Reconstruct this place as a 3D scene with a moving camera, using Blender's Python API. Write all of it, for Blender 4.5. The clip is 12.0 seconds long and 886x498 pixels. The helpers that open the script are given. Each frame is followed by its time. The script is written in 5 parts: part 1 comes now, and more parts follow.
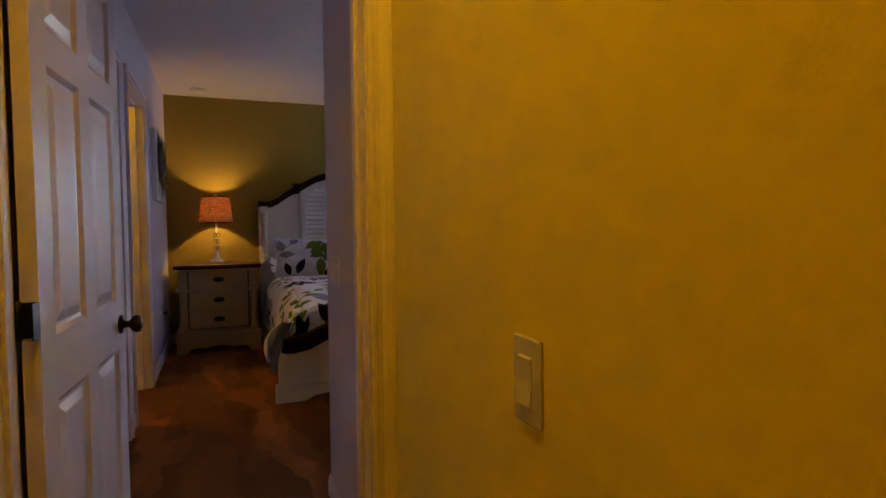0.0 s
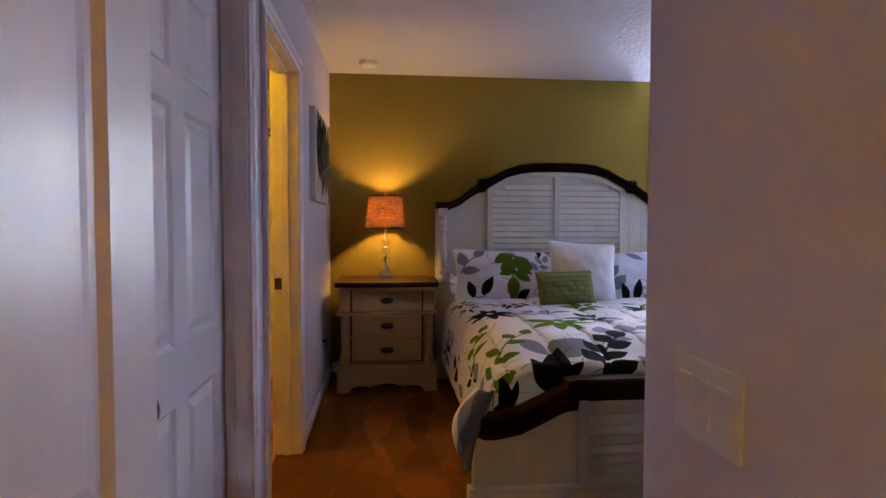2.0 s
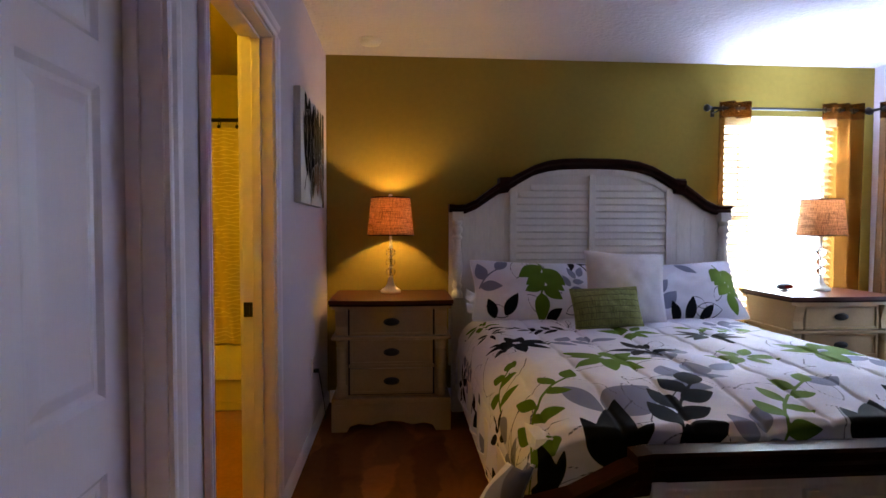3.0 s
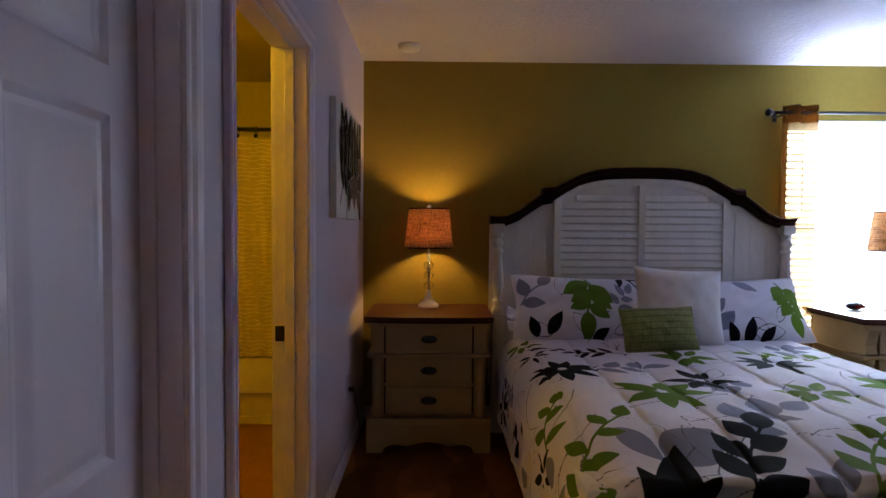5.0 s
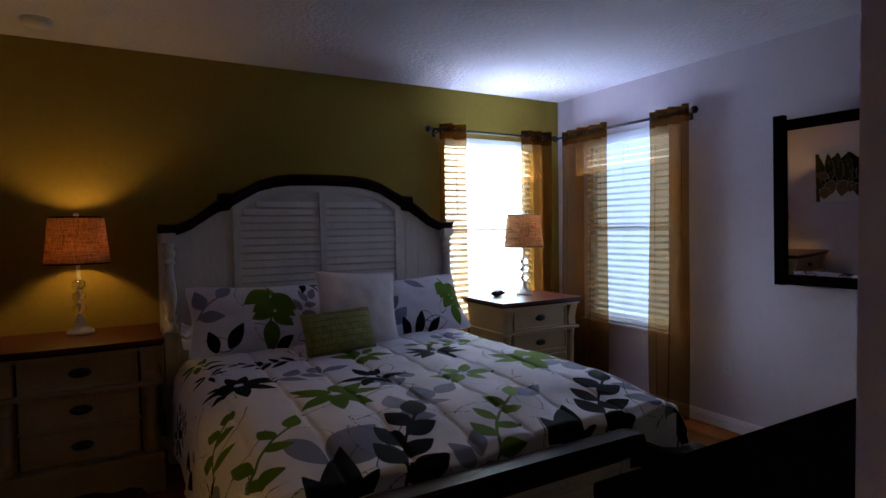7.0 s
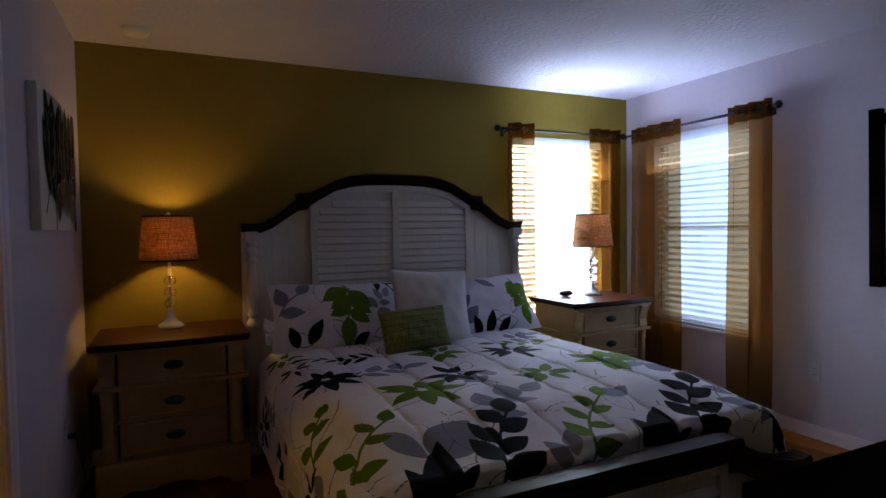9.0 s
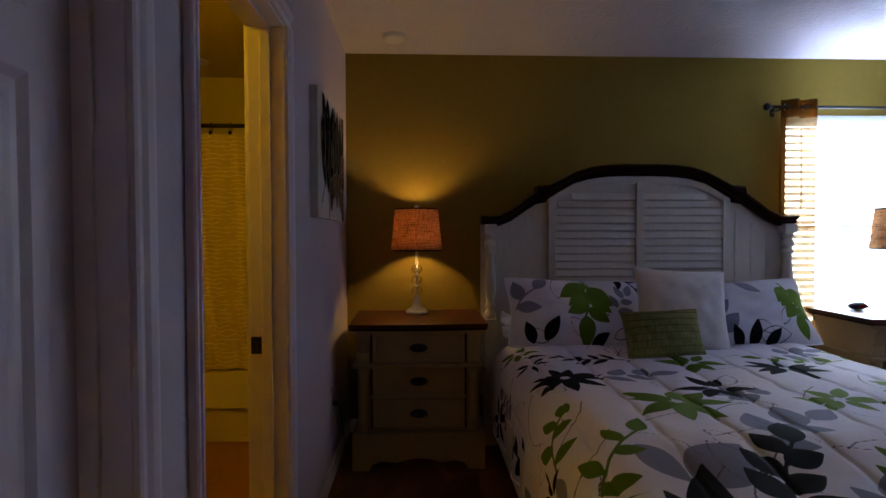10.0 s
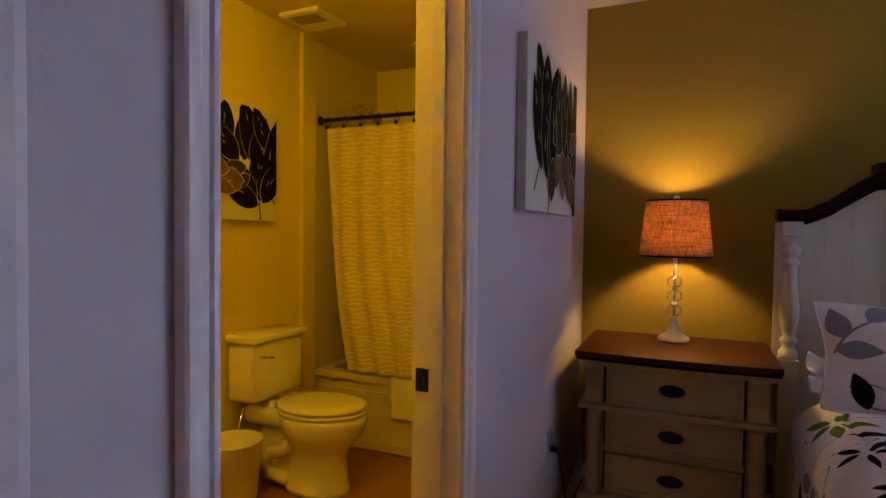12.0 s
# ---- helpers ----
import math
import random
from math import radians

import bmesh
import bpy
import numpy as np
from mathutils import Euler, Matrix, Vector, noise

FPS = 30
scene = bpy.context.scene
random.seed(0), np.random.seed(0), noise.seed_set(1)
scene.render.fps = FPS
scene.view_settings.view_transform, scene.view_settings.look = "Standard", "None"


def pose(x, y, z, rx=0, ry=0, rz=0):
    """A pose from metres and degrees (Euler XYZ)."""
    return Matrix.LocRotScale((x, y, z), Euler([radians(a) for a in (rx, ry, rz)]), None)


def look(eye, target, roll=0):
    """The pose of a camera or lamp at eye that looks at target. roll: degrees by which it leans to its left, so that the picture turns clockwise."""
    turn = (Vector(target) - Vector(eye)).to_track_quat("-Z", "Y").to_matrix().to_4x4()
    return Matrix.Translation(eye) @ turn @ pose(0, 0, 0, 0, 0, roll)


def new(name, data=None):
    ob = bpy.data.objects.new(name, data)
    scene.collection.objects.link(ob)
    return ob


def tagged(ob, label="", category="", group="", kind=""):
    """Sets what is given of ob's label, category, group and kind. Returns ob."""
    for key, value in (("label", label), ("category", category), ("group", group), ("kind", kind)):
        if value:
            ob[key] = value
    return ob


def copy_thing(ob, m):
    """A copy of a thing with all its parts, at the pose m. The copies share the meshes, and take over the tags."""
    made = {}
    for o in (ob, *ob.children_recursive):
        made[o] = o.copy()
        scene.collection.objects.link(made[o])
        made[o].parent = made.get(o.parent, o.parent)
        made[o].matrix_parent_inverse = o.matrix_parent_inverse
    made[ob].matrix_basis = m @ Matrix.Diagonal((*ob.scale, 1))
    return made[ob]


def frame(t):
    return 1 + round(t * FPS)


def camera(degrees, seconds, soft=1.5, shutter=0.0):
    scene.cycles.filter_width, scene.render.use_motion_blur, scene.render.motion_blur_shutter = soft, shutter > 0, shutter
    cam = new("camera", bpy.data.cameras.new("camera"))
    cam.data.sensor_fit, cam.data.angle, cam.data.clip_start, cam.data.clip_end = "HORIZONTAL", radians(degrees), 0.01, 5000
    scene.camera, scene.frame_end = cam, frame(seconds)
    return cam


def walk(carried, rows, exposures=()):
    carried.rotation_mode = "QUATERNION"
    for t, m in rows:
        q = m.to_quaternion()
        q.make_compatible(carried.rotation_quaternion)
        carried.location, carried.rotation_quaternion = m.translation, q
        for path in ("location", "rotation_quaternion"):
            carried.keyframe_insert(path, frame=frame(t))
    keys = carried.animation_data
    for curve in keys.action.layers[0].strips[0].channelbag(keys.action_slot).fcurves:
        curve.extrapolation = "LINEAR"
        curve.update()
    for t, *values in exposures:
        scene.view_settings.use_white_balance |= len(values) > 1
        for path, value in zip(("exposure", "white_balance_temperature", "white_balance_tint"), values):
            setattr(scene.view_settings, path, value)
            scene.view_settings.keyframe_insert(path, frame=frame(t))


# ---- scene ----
cam = camera(76.1, 12.0)
PATH = [
    (0, (0.485, 2.837, 1.14), (1.216, 4.697, 1.057), -0.57),
    (0.5, (0.459, 3.163, 1.157), (0.971, 5.095, 1.075), -0.78),
    (1, (0.419, 3.572, 1.171), (0.741, 5.545, 1.09), 0.02),
    (1.5, (0.423, 3.938, 1.192), (0.704, 5.916, 1.114), 0.03),
    (2, (0.461, 4.306, 1.208), (0.658, 6.296, 1.126), 0.1),
    (2.5, (0.483, 4.698, 1.195), (0.646, 6.691, 1.132), 0.02),
    (3, (0.508, 4.971, 1.237), (0.662, 6.964, 1.163), 0.09),
    (5, (0.502, 5.125, 1.321), (0.524, 7.124, 1.244), 0.41),
    (5.5, (0.562, 5.114, 1.348), (0.854, 7.091, 1.264), 0.13),
    (6, (0.618, 5.119, 1.357), (1.258, 7.012, 1.273), -0.23),
    (6.5, (0.659, 5.113, 1.356), (1.561, 6.896, 1.273), -0.74),
    (8.5, (0.544, 5.163, 1.341), (1.599, 6.861, 1.269), -1.1),
    (9, (0.497, 5.187, 1.342), (1.345, 6.997, 1.272), -0.89),
    (9.5, (0.489, 5.207, 1.302), (1.014, 7.136, 1.245), -0.66),
    (10, (0.457, 5.33, 1.292), (0.546, 7.327, 1.236), -0.14),
    (10.5, (0.472, 5.456, 1.288), (0.257, 7.443, 1.23), 0.07),
    (11, (0.483, 5.642, 1.279), (-0.004, 7.581, 1.222), 0.43),
    (11.5, (0.505, 5.827, 1.27), (-0.148, 7.716, 1.211), 0.5),
    (12, (0.525, 6.012, 1.283), (-0.284, 7.84, 1.225), 0.68),
]
walk(cam, [(t, look(eye, target, roll)) for t, eye, target, roll in PATH], exposures=((0.0, -0.08), (0.5, -0.2), (1.0, -0.22), (1.5, 0.1), (2.0, 0.62), (2.5, 0.92), (3.0, 0.33), (3.3, 0.25), (4.8, -0.17), (5.2, -0.35), (5.5, -0.60), (6.0, -1.16), (6.5, -1.43), (8.5, -1.38), (9.0, -1.2), (9.5, -1.1), (10.0, -1.03), (10.5, -0.83), (11.0, -0.43), (11.5, 0.02), (12.0, 0.28)))

# ---- world and lights ----
world = bpy.data.worlds.new("sky")
scene.world = world
world.use_nodes = True
wn = world.node_tree
sky = wn.nodes.new("ShaderNodeTexSky")
sky.sky_type, sky.sun_disc = "NISHITA", False
sky.sun_elevation, sky.sun_rotation = radians(48), radians(-26)
wn.links.new(sky.outputs[0], wn.nodes["Background"].inputs[0])
wn.nodes["Background"].inputs[1].default_value = 0.1


def lamp(name, kind, m, watts, color, size=(0.1, 0.1), spread=180):
    data = bpy.data.lights.new(name, kind)
    data.energy, data.color = watts, color
    if kind == "AREA":
        data.shape, data.size, data.size_y, data.spread = "RECTANGLE", size[0], size[1], radians(spread)
    elif kind == "POINT":
        data.shadow_soft_size = size[0]
    ob = new(name, data)
    ob.matrix_world = m
    return ob


sun_data = bpy.data.lights.new("sun", "SUN")
sun_data.energy, sun_data.angle, sun_data.color = 3.0, radians(0.5), (1.0, 0.95, 0.88)
sun_ob = new("sun", sun_data)
sun_ob.matrix_world = look((-3, 20, 20), (3, 8, 6.6))
DAY = (0.56, 0.71, 1.0)
BLUE_DAY = (0.46, 0.62, 1.0)
WARM = (1.0, 0.58, 0.025)
lamp("window_daylight", "AREA", look((3.34, 9.15, 1.32), (3.34, 8.0, 1.32)), 58, DAY, (0.95, 1.6), 150)
lamp("window_daylight", "AREA", look((4.215, 8.255, 1.32), (3.0, 8.255, 1.32)), 14, BLUE_DAY, (0.95, 1.6), 160)
lamp("window_blind_bounce", "AREA", look((3.36, 8.985, 1.78), (3.44, 8.66, 2.36)), 40, DAY, (0.8, 0.3), 125)
lamp("window_blind_bounce", "AREA", look((4.05, 8.255, 1.80), (3.82, 8.255, 2.38)), 15, BLUE_DAY, (0.8, 0.3), 170)
lamp("bedside_bulb", "POINT", pose(0.45, 8.80, 1.335), 17.0, (1.0, 0.57, 0.14), (0.036, 0))
lamp("hall_bulb", "POINT", pose(0.46, 3.35, 2.39), 19, (1.0, 0.53, 0.012), (0.1, 0))
lamp("bath_bulb", "POINT", pose(-0.75, 7.1, 2.28), 20, WARM, (0.1, 0))

# ---- materials ----


def material(name, color, rough=0.6, metal=0.0, vary=0.06, scale=9.0, bump=0.0, bump_scale=300.0, spec=0.5, coat=0.0, stretch=(1, 1, 1)):
    m = bpy.data.materials.new(name)
    m.use_nodes = True
    nt = m.node_tree
    b = nt.nodes["Principled BSDF"]
    b.inputs["Roughness"].default_value, b.inputs["Metallic"].default_value = rough, metal
    b.inputs["Specular IOR Level"].default_value, b.inputs["Coat Weight"].default_value = spec, coat
    tc = nt.nodes.new("ShaderNodeTexCoord")
    mp = nt.nodes.new("ShaderNodeMapping")
    mp.inputs["Scale"].default_value = stretch
    nt.links.new(tc.outputs["Object"], mp.inputs[0])
    n1, n2 = nt.nodes.new("ShaderNodeTexNoise"), nt.nodes.new("ShaderNodeTexNoise")
    n1.inputs["Scale"].default_value, n2.inputs["Scale"].default_value = scale, scale * 9
    n1.inputs["Detail"].default_value = 4
    for n in (n1, n2):
        nt.links.new(mp.outputs[0], n.inputs["Vector"])
    add = nt.nodes.new("ShaderNodeMath")
    nt.links.new(n1.outputs[0], add.inputs[0])
    nt.links.new(n2.outputs[0], add.inputs[1])
    ramp = nt.nodes.new("ShaderNodeMapRange")
    ramp.inputs["From Min"].default_value, ramp.inputs["From Max"].default_value = 0.7, 1.3
    ramp.inputs["To Min"].default_value, ramp.inputs["To Max"].default_value = 1 - vary, 1 + vary
    nt.links.new(add.outputs[0], ramp.inputs[0])
    mul = nt.nodes.new("ShaderNodeVectorMath")
    mul.operation = "SCALE"
    mul.inputs[0].default_value = color
    nt.links.new(ramp.outputs[0], mul.inputs["Scale"])
    nt.links.new(mul.outputs[0], b.inputs["Base Color"])
    if bump:
        bn, bp = nt.nodes.new("ShaderNodeTexNoise"), nt.nodes.new("ShaderNodeBump")
        bn.inputs["Scale"].default_value, bp.inputs["Strength"].default_value, bp.inputs["Distance"].default_value = bump_scale, bump, 0.004
        nt.links.new(mp.outputs[0], bn.inputs["Vector"])
        nt.links.new(bn.outputs[0], bp.inputs["Height"])
        nt.links.new(bp.outputs[0], b.inputs["Normal"])
    return m


def wood(name, color, dark, rough=0.35, along=(1, 14, 14), coat=0.3):
    m = material(name, color, rough, coat=coat)
    nt = m.node_tree
    b = nt.nodes["Principled BSDF"]
    tc, mp, n = nt.nodes.new("ShaderNodeTexCoord"), nt.nodes.new("ShaderNodeMapping"), nt.nodes.new("ShaderNodeTexNoise")
    mp.inputs["Scale"].default_value = along
    n.inputs["Scale"].default_value, n.inputs["Detail"].default_value, n.inputs["Distortion"].default_value = 4, 6, 0.6
    mix = nt.nodes.new("ShaderNodeMix")
    mix.data_type = "RGBA"
    mix.inputs["A"].default_value, mix.inputs["B"].default_value = (*dark, 1), (*color, 1)
    nt.links.new(tc.outputs["Object"], mp.inputs[0])
    nt.links.new(mp.outputs[0], n.inputs["Vector"])
    nt.links.new(n.outputs[0], mix.inputs["Factor"])
    nt.links.new(mix.outputs["Result"], b.inputs["Base Color"])
    return m


def glow(name, color, strength):
    m = bpy.data.materials.new(name)
    m.use_nodes = True
    nt = m.node_tree
    nt.nodes.clear()
    e, o = nt.nodes.new("ShaderNodeEmission"), nt.nodes.new("ShaderNodeOutputMaterial")
    e.inputs[0].default_value, e.inputs[1].default_value = (*color, 1), strength
    nt.links.new(e.outputs[0], o.inputs[0])
    return m


def cloth_see_through(name, color, clear, weave=900.0, light=0.5, crossed=False, veil=(1, 1, 1), thin=0.3, thick=1.75):
    """A thin fabric: partly open weave, the rest lets light through and scatters it."""
    m = bpy.data.materials.new(name)
    m.use_nodes = True
    nt = m.node_tree
    nt.nodes.clear()
    o = nt.nodes.new("ShaderNodeOutputMaterial")
    d, tl, tr = nt.nodes.new("ShaderNodeBsdfDiffuse"), nt.nodes.new("ShaderNodeBsdfTranslucent"), nt.nodes.new("ShaderNodeBsdfTransparent")
    m1, m2 = nt.nodes.new("ShaderNodeMixShader"), nt.nodes.new("ShaderNodeMixShader")
    tc, mp, n = nt.nodes.new("ShaderNodeTexCoord"), nt.nodes.new("ShaderNodeMapping"), nt.nodes.new("ShaderNodeTexNoise")
    mp.inputs["Scale"].default_value = (1, 1, 12)
    n.inputs["Scale"].default_value, n.inputs["Detail"].default_value = weave, 3
    nt.links.new(tc.outputs["Object"], mp.inputs[0])
    nt.links.new(mp.outputs[0], n.inputs["Vector"])
    ramp = nt.nodes.new("ShaderNodeMix")
    ramp.data_type = "RGBA"
    ramp.inputs["A"].default_value, ramp.inputs["B"].default_value = (*[c * thin for c in color], 1), (*[min(1, c * thick) for c in color], 1)
    thread = n.outputs[0]
    if crossed:
        # threads both ways: rings round the drum, and slubs running up it
        mp.inputs["Scale"].default_value = (1.2, 1.2, 38)
        mq, nq, ad = nt.nodes.new("ShaderNodeMapping"), nt.nodes.new("ShaderNodeTexNoise"), nt.nodes.new("ShaderNodeMath")
        mq.inputs["Scale"].default_value = (34, 34, 1.0)
        nq.inputs["Scale"].default_value, nq.inputs["Detail"].default_value = weave, 2
        nt.links.new(tc.outputs["Object"], mq.inputs[0])
        nt.links.new(mq.outputs[0], nq.inputs["Vector"])
        nt.links.new(n.outputs[0], ad.inputs[0])
        nt.links.new(nq.outputs[0], ad.inputs[1])
        mr = nt.nodes.new("ShaderNodeMapRange")
        mr.inputs["From Min"].default_value, mr.inputs["From Max"].default_value = 0.72, 1.28
        nt.links.new(ad.outputs[0], mr.inputs[0])
        thread = mr.outputs[0]
    nt.links.new(thread, ramp.inputs["Factor"])
    for s in (d, tl):
        nt.links.new(ramp.outputs["Result"], s.inputs[0])
    m1.inputs[0].default_value, m2.inputs[0].default_value = light, clear
    tr.inputs[0].default_value = (*veil, 1)
    nt.links.new(d.outputs[0], m1.inputs[1])
    nt.links.new(tl.outputs[0], m1.inputs[2])
    nt.links.new(m1.outputs[0], m2.inputs[1])
    nt.links.new(tr.outputs[0], m2.inputs[2])
    nt.links.new(m2.outputs[0], o.inputs[0])
    return m


def clear_glass(name, rough=0.0, thin=False):
    m = bpy.data.materials.new(name)
    m.use_nodes = True
    b = m.node_tree.nodes["Principled BSDF"]
    b.inputs["Base Color"].default_value = (1, 1, 1, 1)
    b.inputs["Transmission Weight"].default_value, b.inputs["Roughness"].default_value = 1.0, rough
    b.inputs["IOR"].default_value = 1.05 if thin else 1.5
    return m


def printed_fabric(name, ground, sheen=0.0):
    """White cotton printed with leaf sprigs; the print's outline distances sit in the mesh."""
    m = material(name, ground, 0.85, vary=0.04, scale=4, bump=0.25, bump_scale=500)
    nt = m.node_tree
    b = nt.nodes["Principled BSDF"]
    b.inputs["Sheen Weight"].default_value, b.inputs["Specular IOR Level"].default_value = sheen, 0.06
    last = b.inputs["Base Color"].links[0].from_socket
    for key, col in (("print_gray", (0.20, 0.21, 0.30)), ("print_line", (0.10, 0.10, 0.14)), ("print_green", (0.09, 0.16, 0.018)), ("print_dark", (0.006, 0.007, 0.011))):
        at, mr, mix = nt.nodes.new("ShaderNodeAttribute"), nt.nodes.new("ShaderNodeMapRange"), nt.nodes.new("ShaderNodeMix")
        at.attribute_name = key
        mr.inputs["From Min"].default_value, mr.inputs["From Max"].default_value = -0.001, 0.001
        mix.data_type = "RGBA"
        mix.inputs["B"].default_value = (*col, 1)
        nt.links.new(at.outputs["Fac"], mr.inputs[0])
        nt.links.new(mr.outputs[0], mix.inputs["Factor"])
        nt.links.new(last, mix.inputs["A"])
        last = mix.outputs["Result"]
    nt.links.new(last, b.inputs["Base Color"])
    return m


def carpet_material():
    """Plush brown carpet; strokes of the vacuum cleaner leave wedges of lighter and darker pile."""
    m = material("carpet", (0.150, 0.051, 0.0115), 0.95, vary=0.12, scale=30, bump=0.9, bump_scale=260, spec=0.1)
    nt = m.node_tree
    b = nt.nodes["Principled BSDF"]
    total = b.inputs["Base Color"].links[0].from_socket
    tc = nt.nodes.new("ShaderNodeTexCoord")
    warp, shift = nt.nodes.new("ShaderNodeTexNoise"), nt.nodes.new("ShaderNodeVectorMath")
    warp.inputs["Scale"].default_value, warp.inputs["Detail"].default_value = 7, 3
    shift.operation = "MULTIPLY_ADD"
    shift.inputs[1].default_value = (0.10, 0.10, 0)
    nt.links.new(tc.outputs["Object"], warp.inputs["Vector"])
    nt.links.new(warp.outputs["Color"], shift.inputs[0])
    nt.links.new(tc.outputs["Object"], shift.inputs[2])
    for turn, stretch, lo, hi in ((0.35, (6.5, 1.9, 1), 0.72, 1.5), (-0.45, (5.0, 1.5, 1), 0.8, 1.35)):
        mp, cell, mr, mul = nt.nodes.new("ShaderNodeMapping"), nt.nodes.new("ShaderNodeTexVoronoi"), nt.nodes.new("ShaderNodeMapRange"), nt.nodes.new("ShaderNodeVectorMath")
        mp.inputs["Rotation"].default_value, mp.inputs["Scale"].default_value = (0, 0, turn), stretch
        cell.feature, cell.inputs["Scale"].default_value = "SMOOTH_F1", 1.0
        cell.inputs["Smoothness"].default_value = 0.12
        mr.inputs["From Min"].default_value, mr.inputs["From Max"].default_value = 0.15, 0.85
        mr.inputs["To Min"].default_value, mr.inputs["To Max"].default_value = lo, hi
        mul.operation = "SCALE"
        nt.links.new(shift.outputs[0], mp.inputs[0])
        nt.links.new(mp.outputs[0], cell.inputs["Vector"])
        nt.links.new(cell.outputs["Color"], mr.inputs[0])
        nt.links.new(total, mul.inputs[0])
        nt.links.new(mr.outputs[0], mul.inputs["Scale"])
        total = mul.outputs[0]
    nt.links.new(total, b.inputs["Base Color"])
    return m


PAINT = material("wall_paint_white", (0.55, 0.485, 0.565), 0.8, vary=0.03, scale=3, bump=0.25, bump_scale=120)
OLIVE = material("wall_paint_olive", (0.258, 0.187, 0.034), 0.9, vary=0.05, scale=3, bump=0.3, bump_scale=120, spec=0.2)
CREAM = material("wall_paint_cream", (0.70, 0.60, 0.12), 0.75, vary=0.03, scale=3, bump=0.12, bump_scale=160)
CEIL = material("ceiling_texture", (0.63, 0.585, 0.665), 0.9, vary=0.03, scale=5, bump=0.8, bump_scale=38)
for node in CEIL.node_tree.nodes:
    if node.bl_idname == "ShaderNodeBump":
        node.inputs["Distance"].default_value = 0.012
TRIM = material("trim_paint", (0.74, 0.67, 0.755), 0.4, vary=0.03, scale=6)
DOOR = material("door_paint", (0.68, 0.615, 0.70), 0.26, vary=0.015, scale=3, bump=0.10, bump_scale=60, coat=0.25, stretch=(6, 6, 0.25))
DOOR.node_tree.nodes["Principled BSDF"].inputs["Coat Roughness"].default_value = 0.32
CARPET = carpet_material()
VINYL = material("bath_floor_vinyl", (0.36, 0.15, 0.05), 0.35, vary=0.16, scale=4)
BRONZE = material("oil_rubbed_bronze", (0.02, 0.016, 0.013), 0.32, 0.7)
BLACK = material("black_iron", (0.012, 0.011, 0.012), 0.4, 0.4)
CHROME = material("chrome", (0.75, 0.75, 0.75), 0.12, 1.0)
COTTAGE = material("cottage_white_paint", (0.60, 0.565, 0.54), 0.5, vary=0.07, scale=7, bump=0.2, bump_scale=90, stretch=(1, 1, 0.3))
TAUPE = material("nightstand_cream_paint", (0.355, 0.238, 0.115), 0.5, vary=0.08, scale=8, bump=0.15, bump_scale=90)
CHERRY = wood("cherry_top", (0.058, 0.0062, 0.0014), (0.026, 0.003, 0.001), 0.36, coat=0.0)
CHERRY.node_tree.nodes["Principled BSDF"].inputs["Specular IOR Level"].default_value = 0.3
ESPRESSO = wood("espresso_wood", (0.032, 0.009, 0.006), (0.011, 0.0035, 0.003), 0.38, coat=0.0)
ESPRESSO.node_tree.nodes["Principled BSDF"].inputs["Specular IOR Level"].default_value = 0.05
DRESSER = wood("dresser_dark_wood", (0.011, 0.007, 0.0065), (0.005, 0.003, 0.0035), 0.62, coat=0.0)
DRESSER.node_tree.nodes["Principled BSDF"].inputs["Specular IOR Level"].default_value = 0.0
PORCELAIN = material("porcelain", (0.80, 0.78, 0.70), 0.12, vary=0.01, coat=0.5)
ACRYLIC = material("tub_acrylic", (0.66, 0.60, 0.46), 0.25, vary=0.02)
PLASTIC = material("white_plastic", (0.75, 0.73, 0.72), 0.4, vary=0.02)
PLATE = material("switch_plate_plastic", (0.56, 0.54, 0.58), 0.45, vary=0.02)
SLAT = cloth_see_through("blind_slat", (0.88, 0.89, 0.91), 0.0, 3, 0.80, thin=0.94, thick=1.05)
VINYLFR = material("window_vinyl", (0.75, 0.76, 0.80), 0.35, vary=0.02)
PANE = clear_glass("window_glass", 0.0, True)
CRYSTAL = clear_glass("lamp_crystal")
MIRROR = material("mirror_silver", (0.9, 0.9, 0.9), 0.01, 1.0, vary=0.0)
SHEER = cloth_see_through("amber_sheer", (0.15, 0.054, 0.010), 0.30, 240, 0.60, veil=(0.84, 0.62, 0.33))
SHADE = cloth_see_through("burlap_shade", (0.47, 0.255, 0.13), 0.015, 9, 0.68, True)
SHOWER = material("shower_curtain", (0.62, 0.53, 0.30), 0.7, vary=0.05, scale=5)
RIPPLE = material("shower_curtain_thread", (0.92, 0.87, 0.66), 0.6)
PRINT = printed_fabric("leaf_print_cotton", (0.66, 0.65, 0.75))
WHITECLOTH = material("white_cotton", (0.74, 0.73, 0.78), 0.9, vary=0.04, scale=6, bump=0.4, bump_scale=350)
GREENCLOTH = material("green_textured_cotton", (0.20, 0.215, 0.065), 0.9, vary=0.55, scale=22, bump=0.8, bump_scale=90, stretch=(7, 1, 0.8))
GREENCORD = material("green_pintuck_thread", (0.09, 0.11, 0.03), 0.9)
CANVAS = material("canvas_white", (0.62, 0.60, 0.58), 0.9, vary=0.08, scale=12, bump=0.3, bump_scale=600)
CANVASDARK = material("canvas_print_black", (0.007, 0.007, 0.006), 0.9, spec=0.06)
CANVASTAN = material("canvas_print_tan", (0.16, 0.10, 0.055), 0.9, vary=0.25, scale=20, spec=0.1)
CANVASOLIVE = material("canvas_print_olive", (0.045, 0.038, 0.014), 0.9, vary=0.2, scale=20, spec=0.1)
